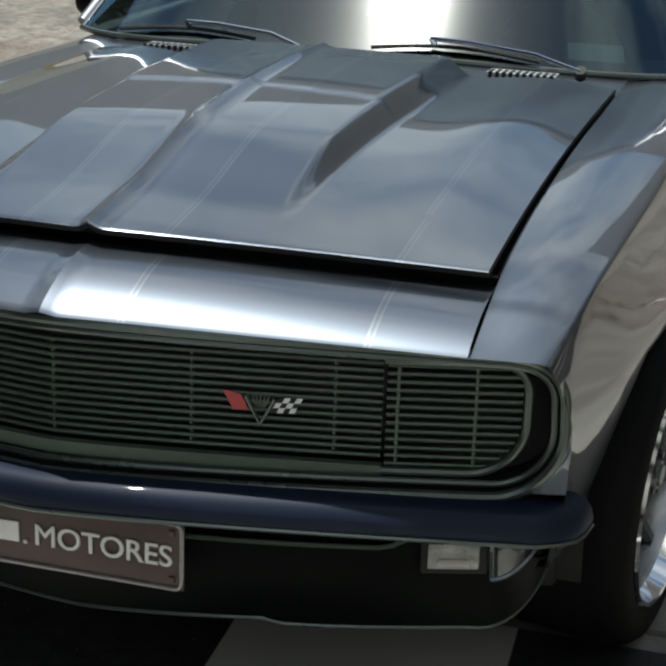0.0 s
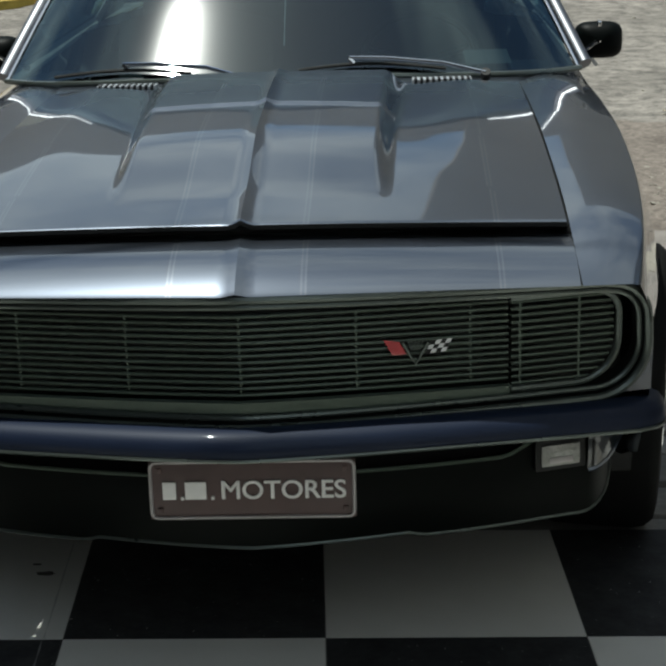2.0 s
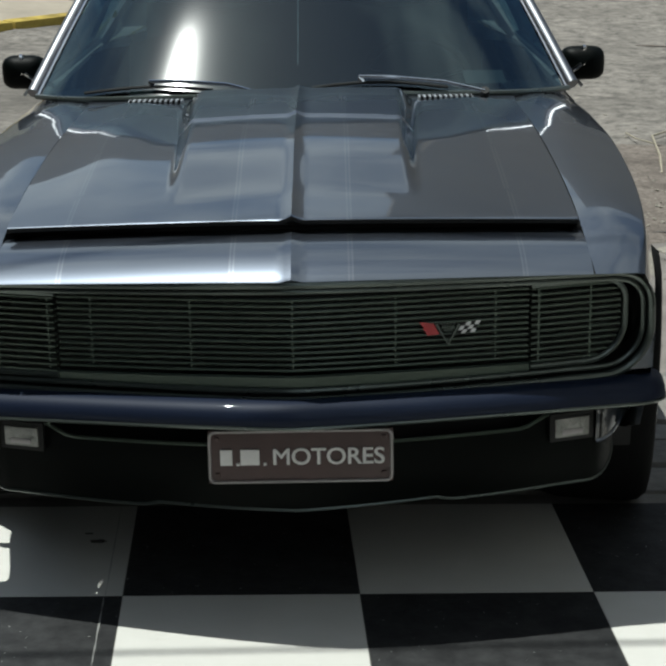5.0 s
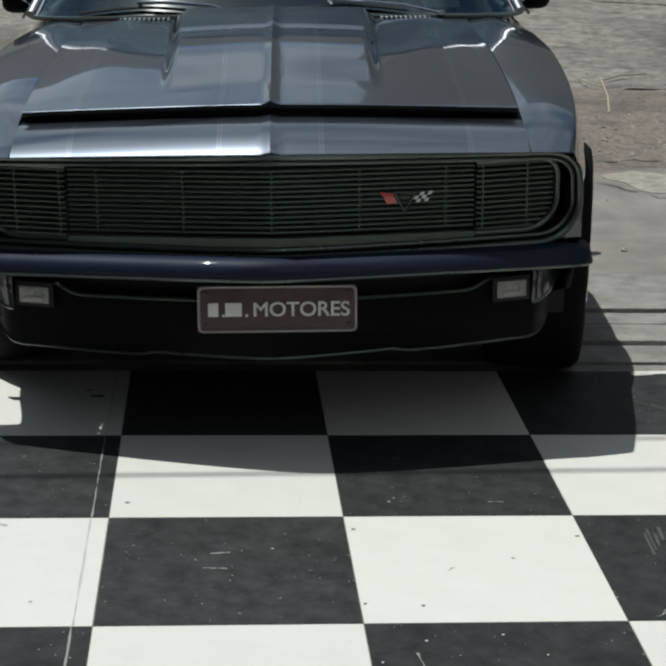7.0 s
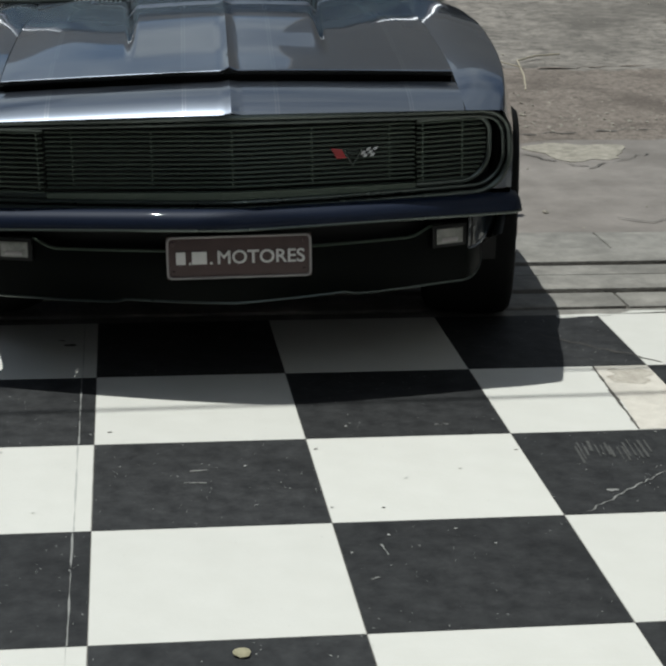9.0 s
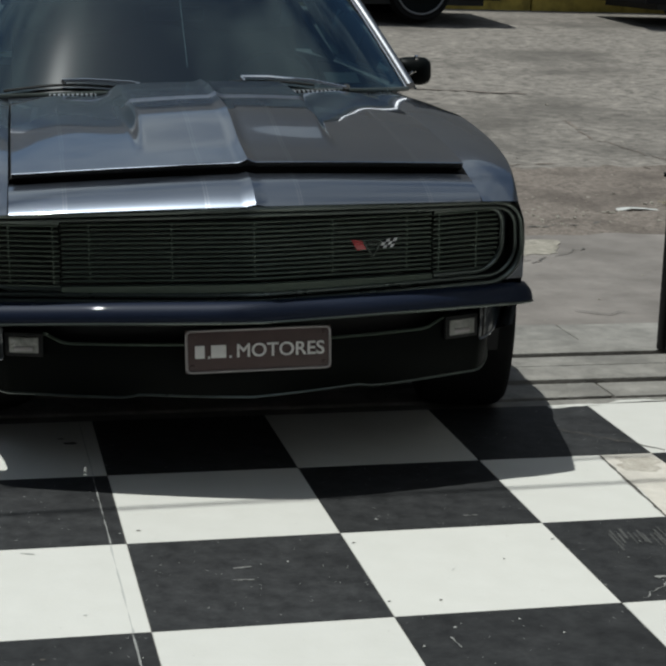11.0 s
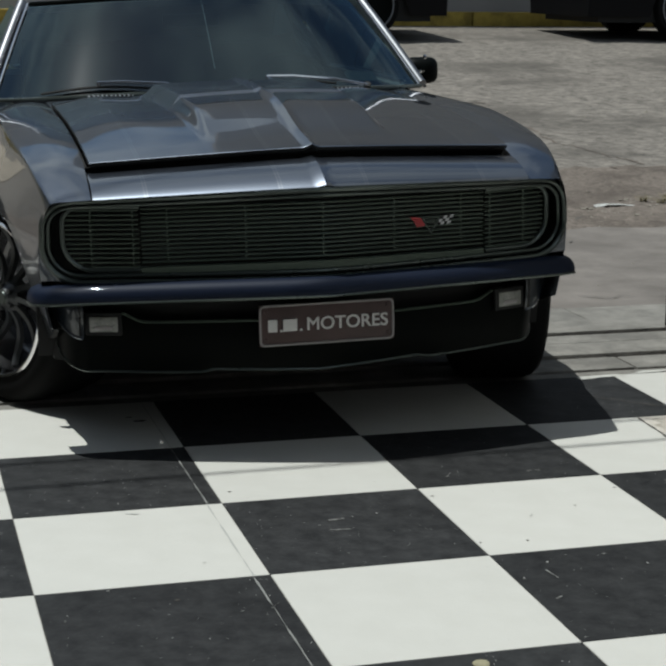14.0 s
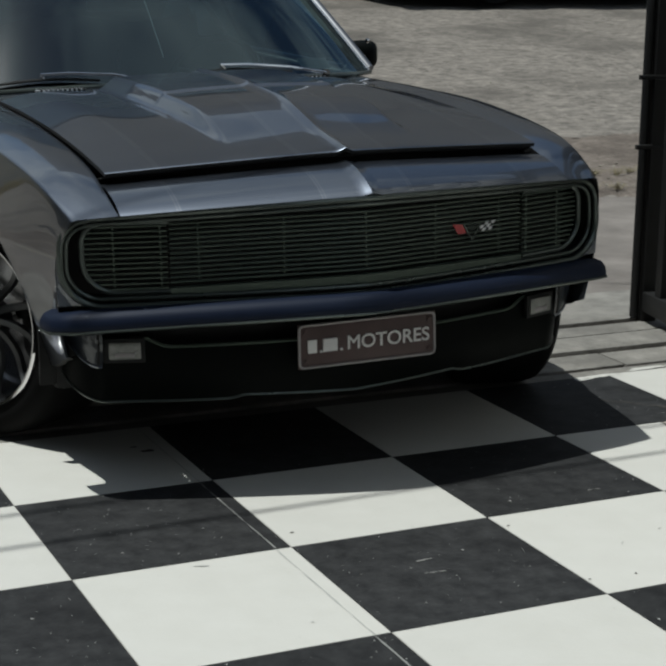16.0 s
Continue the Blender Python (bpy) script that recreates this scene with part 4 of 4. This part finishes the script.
def parked(name, x0, x1, tall, label):
    """A dark vehicle seen side-on across the street."""
    v = empty(name, label, "car", "vehicles parked across the street")
    zb = street_z(12.5)
    yn, yf = 11.7, 13.3
    L = x1 - x0

    def prof_z(t):
        return table(t, (0, 0.62), (0.03, 0.80), (0.22, 0.95), (0.36, tall), (0.80, tall + 0.02), (0.95, 0.98), (1.0, 0.70))

    ts = lin(0, 1, 41)
    wx = (x0 + (1.1 if tall > 1.5 else 0.78), x1 - 0.82)

    def bot(x):
        b = 0.22
        for c in wx:
            d = 0.38 ** 2 - (x - c) ** 2
            if d > 0:
                b = max(b, 0.32 + math.sqrt(d))
        return b
    bm = bmesh.new()
    rings = []
    for t in ts:
        x = x0 + L * t
        z1 = prof_z(t)
        b = bot(x)
        mid = min(0.92, z1 - 0.02)
        sec = [(yn + 0.03, b), (yn, (b + mid) / 2), (yn + 0.04, mid), (yn + 0.20, z1 - 0.05), (yn + 0.34, z1), (yf - 0.34, z1), (yf - 0.20, z1 - 0.05), (yf - 0.04, mid), (yf, (b + mid) / 2), (yf - 0.03, b)]
        rings.append([bm.verts.new((x, y, zb + z)) for y, z in sec])
    for a, b in zip(rings, rings[1:]):
        for j in range(9):
            bm.faces.new((a[j], b[j], b[j + 1], a[j + 1]))
    bm.faces.new(rings[0])
    bm.faces.new(rings[-1][::-1])
    part("body", bm, CARBLACK, v, angle=30)
    part("underside", box(x0 + 0.15, x1 - 0.15, yn + 0.1, yf - 0.1, zb + 0.16, zb + 0.4), BLACK, v)
    for c in wx:
        for y, s in ((yn + 0.10, 1), (yf - 0.10, -1)):
            w = new("wheel")
            w.parent = v
            w.matrix_local = Matrix.Translation(Vector((c, y, zb + 0.32)) * U) @ pose(0, 0, 0, 0, 0, 90)
            part("tyre", lathe([(0.24, -s * 0.08), (0.30, -s * 0.09), (0.32, -s * 0.05), (0.32, s * 0.10), (0.24, s * 0.12)], 32), RUBBER, w)
            part("rim", lathe([(0.0005, -s * 0.06), (0.06, -s * 0.07), (0.10, -s * 0.05), (0.225, -s * 0.065), (0.245, -s * 0.085), (0.245, -s * 0.06)], 32), SATIN, w)
            part("rim_ring", sweep([(-s * 0.088, 0.246 * math.cos(a), 0.246 * math.sin(a)) for a in lin(0, 2 * math.pi * 31 / 32, 32)], round_prof(0.010, 6), closed=True, up=Vector((1, 0, 0))), BRIGHT, w, "bright ring round the rim")
    for t0, t1 in ((0.36, 0.56), (0.58, 0.78)):
        part("side_window", sheet(lambda t, s: (x0 + L * t, yn + 0.045 + 0.14 * s - 0.004, zb + 0.95 + (tall - 1.02) * s), lin(t0, t1, 4), [0.05, 0.95], 0.006), BLACK, v)
    return v


parked("parked_hatchback", 1.05, 4.9, 1.42, "black hatchback parked at the far kerb")
parked("parked_suv", 6.45, 11.2, 1.62, "black car with dark rims parked at the far kerb")

# ---- iron gate leaf and block wall beside the floor ----
GX = 2.03
gate = empty("iron_gate", "black painted iron gate leaf standing open", "gate")
gate.matrix_world = Matrix.Translation((2.04 * U, 1.045 * U, 0)) @ pose(0, 0, 0, 0, 0, -11)
GATE = 1.62                      # length of the leaf
part("bottom_rail", box(-0.03, 0.03, -GATE, 0.0, 0.045, 0.115, 0.004), IRON, gate)
part("top_rail", box(-0.03, 0.03, -GATE, 0.0, 2.10, 2.17, 0.004), IRON, gate)
for z in (0.62, 0.86, 1.5):
    part("hasp", box(-0.085, 0.055, -0.005, 0.012, z, z + 0.016, 0.003), IRON, gate)
part("end_post", box(-0.028, 0.028, 0.0, 0.055, 0.0, 2.25, 0.005), IRON, gate)
part("latch_pipe", sweep([(-0.045, 0.03, 0.02), (-0.045, 0.03, 1.62)], round_prof(0.016, 10), up=Vector((0, 1, 0))), IRON, gate)
for i in range(11):
    y = -0.10 - i * 0.145
    part("gate_bar", box(-0.018, 0.018, y - 0.024, y + 0.024, 0.105, 2.11, 0.003), IRON, gate)
wall = tagged(new("wall_east"), "white painted block wall behind the gate", "wall", kind="structure")
part("wall_core", box(GX + 0.30, GX + 0.42, -6.0, 0.90, 0.0, 4.0), CRACK, wall)
bmb = box(-0.006, 0.008, -0.195, 0.195, -0.0925, 0.0925, 0.006)
brick0 = finish("block", bmb, BRICK, wall)
bricks = []
for r in range(20):
    for c in range(17):
        y = 0.70 - c * 0.40 - (0.2 if r % 2 else 0)
        bricks.append((GX + 0.295, y, 0.10 + r * 0.195))
brick0.location = Vector(bricks[0]) * U
for p in bricks[1:]:
    b = brick0.copy()
    scene.collection.objects.link(b)
    b.location = Vector(p) * U

# unseen walls that close the place, added to cut skylight and darken reflections
tagged(finish("unseen_wall_south_low", box(-0.6, 14, -8.3, -8.0, 0, 2.6), DARK_BLOCK), "unseen low dark wall, kept low to let skylight in", "wall", kind="structure")
tagged(finish("unseen_wall_south", box(-14, -0.62, -8.3, -8.0, 0, 11.0), DARK_BLOCK), "unseen dark wall behind the camera, added to cut skylight", "wall", kind="structure")
# out of view; put here so the fender reflects something dark
tagged(finish("unseen_wall_corner", box(-5.6, -5.0, 0.92, 6.0, 0, 4.2), OLIVE), "unseen olive-brown wall, added for dark reflections in the fender", "wall", kind="structure")
tagged(finish("unseen_wall_west", box(-5.3, -5.0, -8.0, 0.9, 0, 10.0), DARK_BLOCK), "unseen dark side wall, added to cut skylight and darken reflections", "wall", kind="structure")

# ---- small things on the floor ----


def lump(name, x, y, r, mat, label, category, flat=0.35):
    bm = bmesh.new()
    bmesh.ops.create_icosphere(bm, subdivisions=2, radius=r)
    for v in bm.verts:
        v.co *= 1 + 0.35 * noise.noise(v.co * 60 + Vector((x, y, 0)) * 9)
        v.co.z *= flat
        v.co.z = max(v.co.z, -r * 0.1)
    ob = finish(name, bm, mat)
    ob.location = Vector((x, y, r * 0.1 + 0.003)) * U
    return tagged(ob, label, category)


lump("dry_leaf", 0.27, -1.56, 0.015, LEAF, "small dry yellowish leaf on the black square", "leaf")


def ribbon(path, width, z=0.0008, rough=0.5):
    """A thin irregular band along a path on the ground."""
    bm = bmesh.new()
    rows = []
    pts = [Vector((x, y, 0)) for x, y in path]
    for i, p in enumerate(pts):
        d = (pts[min(i + 1, len(pts) - 1)] - pts[max(i - 1, 0)]).normalized()
        n = Vector((-d.y, d.x, 0))
        w = width * random.uniform(1 - rough, 1 + rough) * 0.5
        zz = z(p.x, p.y) if callable(z) else z
        rows.append([bm.verts.new(p + n * w + Vector((0, 0, zz))), bm.verts.new(p - n * w + Vector((0, 0, zz)))])
    for a, b in zip(rows, rows[1:]):
        bm.faces.new((a[0], b[0], b[1], a[1]))
    return bm


def wander(x0, y0, x1, y1, n, amp):
    return [(x0 + (x1 - x0) * i / n + random.uniform(-amp, amp) * 0.4, y0 + (y1 - y0) * i / n + random.uniform(-amp, amp)) for i in range(n + 1)]


def blot(x, y, rx, ry, z, n=26, seed=0, edge=0.25):
    """A flat patch with an uneven outline."""
    bm = bmesh.new()
    vs = []
    for i in range(n):
        a = 2 * math.pi * i / n
        k = 1 + edge * noise.noise(Vector((math.cos(a) * 1.7 + seed, math.sin(a) * 1.7, seed * 0.7))) + random.uniform(-0.06, 0.06)
        vs.append(bm.verts.new((x + rx * k * math.cos(a), y + ry * k * math.sin(a), z)))
    bm.faces.new(vs)
    return bm


# ---- street surface: cracks, patches, loose bits ----


def worn_pt(x, u):
    """A strip of broken, darker cement behind the apron, with ragged edges."""
    far = 5.02 + 0.22 * noise.noise(Vector((x * 0.9, 2, 0))) + 0.07 * noise.noise(Vector((x * 5, 4, 0)))
    near = apron_edge(x) - 0.01
    q = min(1.0, max(0.0, u))
    y = near + (far - near) * q
    lump = 0.018 * abs(noise.fractal(Vector((x * 6, y * 9, 2)), 0.8, 2.2, 5))
    return (x, y, street_z(y) + (0.004 + 0.014 * step(0, 0.12, q) + lump * step(0, 0.05, q) if 0 <= u <= 1 else -0.02))


tagged(finish("street_strip", sheet(worn_pt, lin(-4, 9, 420), [-0.01] + lin(0, 1, 30) + [1.01], 0), ROUGH, angle=60), "strip of broken brown cement along the apron", "street", kind="structure")


def tuft(x, y):
    """A small dry weed in the joint."""
    bm = bmesh.new()
    for i in range(40):
        a, r, h = random.uniform(0, 6.28), random.uniform(0.02, 0.07), random.uniform(0.012, 0.04)
        b = Vector((random.uniform(-0.02, 0.02), random.uniform(-0.015, 0.015), 0))
        tip = b + Vector((r * math.cos(a), r * math.sin(a), h))
        sweep([b, b.lerp(tip, 0.6) + Vector((0, 0, 0.008)), tip], [(-0.0013, 0), (0.0013, 0), (0, 0.0008)], bm=bm)
    ob = finish("dry_weed", bm, WEED)
    ob.location = Vector((x, y, street_z(y) + 0.024)) * U
    return tagged(ob, "small dry brown weed growing in the street joint", "weed", "weeds along the apron edge")


for x, y in ((3.28, 3.90), (3.36, 3.84), (3.52, 3.88), (3.45, 3.55), (4.1, 4.0), (3.62, 3.86), (3.70, 3.91), (3.44, 3.93), (3.82, 3.88), (3.58, 3.52), (3.94, 3.93)):
    tuft(x, y)


def street_top(x, y):
    """Just above whatever lies on the ground here."""
    return street_pt(x, y)[2] + 0.0155 if y < apron_edge(x) else worn_pt(x, (y - apron_edge(x)) / 2.0)[2] + 0.004 if y < 5.0 else street_pt(x, y)[2] + 0.004


for x0, y0, x1, y1, w in ((1.84, 2.99, 2.10, 2.70, 0.008), (2.10, 2.70, 2.45, 2.98, 0.007), (1.95, 1.75, 2.6, 1.62, 0.006), (-2.5, 2.3, -1.4, 2.36, 0.007), (2.9, 7.93, 3.8, 7.72, 0.05), (2.36, 5.05, 3.14, 5.19, 0.03), (3.72, 6.66, 3.66, 6.02, 0.016), (3.66, 6.02, 3.9, 5.2, 0.012), (1.9, 3.36, 2.75, 3.52, 0.022), (3.6, 5.02, 4.9, 5.15, 0.06)):
    n = int(abs(x1 - x0) * 8 + abs(y1 - y0) * 16) + 4
    tagged(finish("street_crack", ribbon(wander(x0, y0, x1, y1, n, 0.035), w, street_top, 0.95), CRACK if y0 < 5 else ROUGH), "dark jagged crack in the cement street", "crack", "street cracks", kind="structure")
for i, (x, y, rx, ry, m) in enumerate(((2.13, 3.03, 0.21, 0.19, CEMENT_PATCH), (-2.2, 2.6, 0.5, 0.22, CEMENT_PATCH))):
    bm = blot(x, y, rx, ry, street_z(y) + 0.001, 40, i + 3, 0.5)
    for v in bm.verts:
        v.co.z = street_z(v.co.y) + 0.001
    r = bmesh.ops.extrude_face_region(bm, geom=bm.faces[:])
    for v in r["geom"]:
        if isinstance(v, bmesh.types.BMVert):
            v.co.z += 0.012
    tagged(finish("street_patch", bm, m, smooth=False), "worn repair patch in the cement street", "patch", "street patches", kind="structure")
bm = bmesh.new()
for i in range(4200):
    if i < 3900:
        x, y = random.uniform(0.9, 6.5), random.triangular(3.3, 5.0, 3.6)
    else:
        x, y = random.uniform(0.8, 7), random.uniform(1.6, 8)
    r = random.uniform(0.003, 0.008) if random.random() < 0.8 else random.uniform(0.008, 0.018)
    m = Matrix.Translation((x, y, street_top(x, y) - 0.004 + r * 0.1)) @ pose(0, 0, 0, random.uniform(-20, 20), random.uniform(-20, 20), random.uniform(0, 90))
    corner = [bm.verts.new(m @ (Vector(c) * r * random.uniform(0.7, 1.2))) for c in ((1, 0, 0), (-1, 0, 0), (0, 1, 0), (0, -1, 0), (0, 0, 0.45), (0, 0, -0.45))]
    for a, b, c in ((0, 2, 4), (2, 1, 4), (1, 3, 4), (3, 0, 4), (2, 0, 5), (1, 2, 5), (3, 1, 5), (0, 3, 5)):
        bm.faces.new((corner[a], corner[b], corner[c]))
tagged(finish("gravel", bm, CEMENT_PATCH, smooth=False), "loose grit scattered on the street", "gravel", kind="stuff")
tagged(finish("street_mark", ribbon(wander(2.95, 3.82, 3.17, 3.80, 6, 0.010), 0.06, street_top, 0.5), CHALK), "short worn pale mark on the street", "mark", kind="structure")
twig = sweep([(2.23, 4.42, street_z(4.42) + 0.02), (2.30, 4.75, street_z(4.75) + 0.03), (2.37, 5.21, street_z(5.21) + 0.025), (2.50, 5.33, street_z(5.33) + 0.03), (2.68, 5.44, street_z(5.44) + 0.02)], round_prof(0.006, 6))
sweep([(2.34, 5.0, street_z(5.0) + 0.03), (2.26, 5.10, street_z(5.1) + 0.035), (2.25, 5.3, street_z(5.3) + 0.02)], round_prof(0.004, 6), bm=twig)
tagged(finish("dry_twig", twig, TWIG), "pale dry forked twig on the street", "twig")
# thin cables between the side walls
for y, z in ((0.30, 4.15), (0.08, 4.0)):
    path = [(x, y + 0.02 * x, z + 0.012 * ((x + 1.3) / 3.6) ** 2 * 3) for x in lin(-5.0, GX + 0.31, 18)]
    tagged(finish("cable", sweep(path, round_prof(0.008, 6)), BLACK), "thin black cable strung between the side walls", "cable")

# ---- chequered floor: slab and painted squares ----
floor = tagged(finish("floor", box(-4.99, 1.94, -7.99, 0.56, -0.2, -0.002), CONCRETE), "concrete floor painted in black and white squares", "floor", kind="structure")
base = {}
for col, mat in ((0, TILE_B), (1, TILE_W)):
    base[col] = finish("floor_square", box(0.001, 0.499, 0.001, 0.499, -0.003, 0.0, 0.001), mat, floor, smooth=False)
used = set()
for i in range(-8, 4):
    for j in range(-14, 2):
        if j == 1:
            continue
        col = (i + j) % 2
        ob = base[col] if col not in used else base[col].copy()
        if col in used:
            scene.collection.objects.link(ob)
        used.add(col)
        ob.location = Vector((i * 0.5, j * 0.5, 0)) * U

# joint line, wear and chips on the painted squares
for j in range(-9, 1):
    dark = j % 2 == 1          # the column left of the first line
    bm = ribbon(wander(-0.038, j * 0.5 + 0.5 - 0.002, -0.036, j * 0.5 + 0.002, 14, 0.0012), 0.0028, 0.0010, 0.95)
    part("joint_line", bm, GREYLINE if dark else SMEAR, floor)
bm = bmesh.new()
bm.faces.new([bm.verts.new((x, y, 0.0008)) for x, y in ((1.345, -0.004), (1.338, -0.15), (1.341, -0.30), (1.322, -0.497), (1.498, -0.497), (1.498, -0.004))])
part("broken_corner", bm, PINKISH, floor, "worn pinkish screed showing through the white paint")
part("stain", blot(1.42, -0.09, 0.06, 0.055, 0.0012, 30, 2, 0.8), STAIN, floor)
for x, y, rx, ry in ((1.45, 0.487, 0.085, 0.014), (1.40, 0.470, 0.03, 0.008), (1.66, 0.515, 0.09, 0.012)):
    part("paint_patch", blot(x, y, rx, ry, 0.0013, 30, x * 3, 0.6), TILE_W, floor)
part("floor_crack", ribbon(wander(1.345, -0.005, 1.322, -0.50, 22, 0.004), 0.0065, 0.0016, 0.6), CRACK, floor)
part("floor_crack", ribbon(wander(1.055, -0.987, 1.30, -0.77, 24, 0.006), 0.003, 0.0016, 0.8), GREYLINE, floor)
part("paint_patch", blot(1.144, -0.875, 0.012, 0.007, 0.0018, 20, 4, 0.7), GREYLINE, floor)
part("floor_crack", ribbon(wander(1.27, 0.30, 1.55, 0.02, 14, 0.01), 0.006, 0.0016, 0.7), CRACK, floor)
for i in range(15):
    x = 1.13 + i * 0.0125 + random.uniform(-0.005, 0.005)
    y = -0.565 - random.uniform(0, 0.05)
    part("scuff", ribbon([(x, y), (x - 0.006, y - random.uniform(0.05, 0.13))], random.uniform(0.003, 0.007), 0.0012 + i * 0.0001, 0.4), DUSTY, floor)
for x, y, dx, dy in ((0.825, -0.427, 0.035, 0.002), (0.586, -1.12, 0.006, -0.05), (0.54, -1.28, 0.02, 0.012), (0.215, -0.69, 0.04, 0.006), (0.20, -0.755, 0.05, -0.004)):
    part("scuff", ribbon(wander(x, y, x + dx, y + dy, 5, 0.002), 0.0035, 0.0015, 0.8), GREYLINE, floor)
for x, y, dx, dy in ((0.69, -0.775, 0.014, 0.016), (-0.24, -0.53, 0.03, -0.01)):
    part("smear", ribbon(wander(x, y, x + dx, y + dy, 4, 0.002), 0.003, 0.0015, 0.8), SMEAR, floor)
for x, y, r in ((-0.075, 0.285, 0.032), (-0.10, 0.33, 0.016), (0.036, -0.42, 0.010), (0.515, -0.57, 0.010), (0.985, -0.612, 0.009), (0.62, -0.93, 0.008), (-0.22, -1.1, 0.012), (0.83, -0.72, 0.007), (0.509, -0.92, 0.008)):
    part("chip", blot(x, y, r * 0.5, r * 0.3, 0.0014, 14, x * 9, 0.6), CRACK, floor)
bm = bmesh.new()
for k in range(3400):
    x, y = random.uniform(-1.6, 1.9), random.uniform(-2.9, 0.5)
    if (math.floor(x / 0.5) + math.floor(y / 0.5)) % 2:
        if random.random() < 0.85:
            continue
    n, r = random.choice((5, 6, 7)), random.uniform(0.0006, 0.0018) * (2.2 if random.random() < 0.04 else 1)
    vs = [bm.verts.new((x + r * random.uniform(0.6, 1.4) * math.cos(2 * math.pi * i / n), y + r * 0.8 * random.uniform(0.6, 1.4) * math.sin(2 * math.pi * i / n), 0.0018)) for i in range(n)]
    bm.faces.new(vs)
tagged(finish("floor_dust", bm, CHALK, smooth=False), "pale specks of grit and paint on the floor", "dust", kind="stuff")
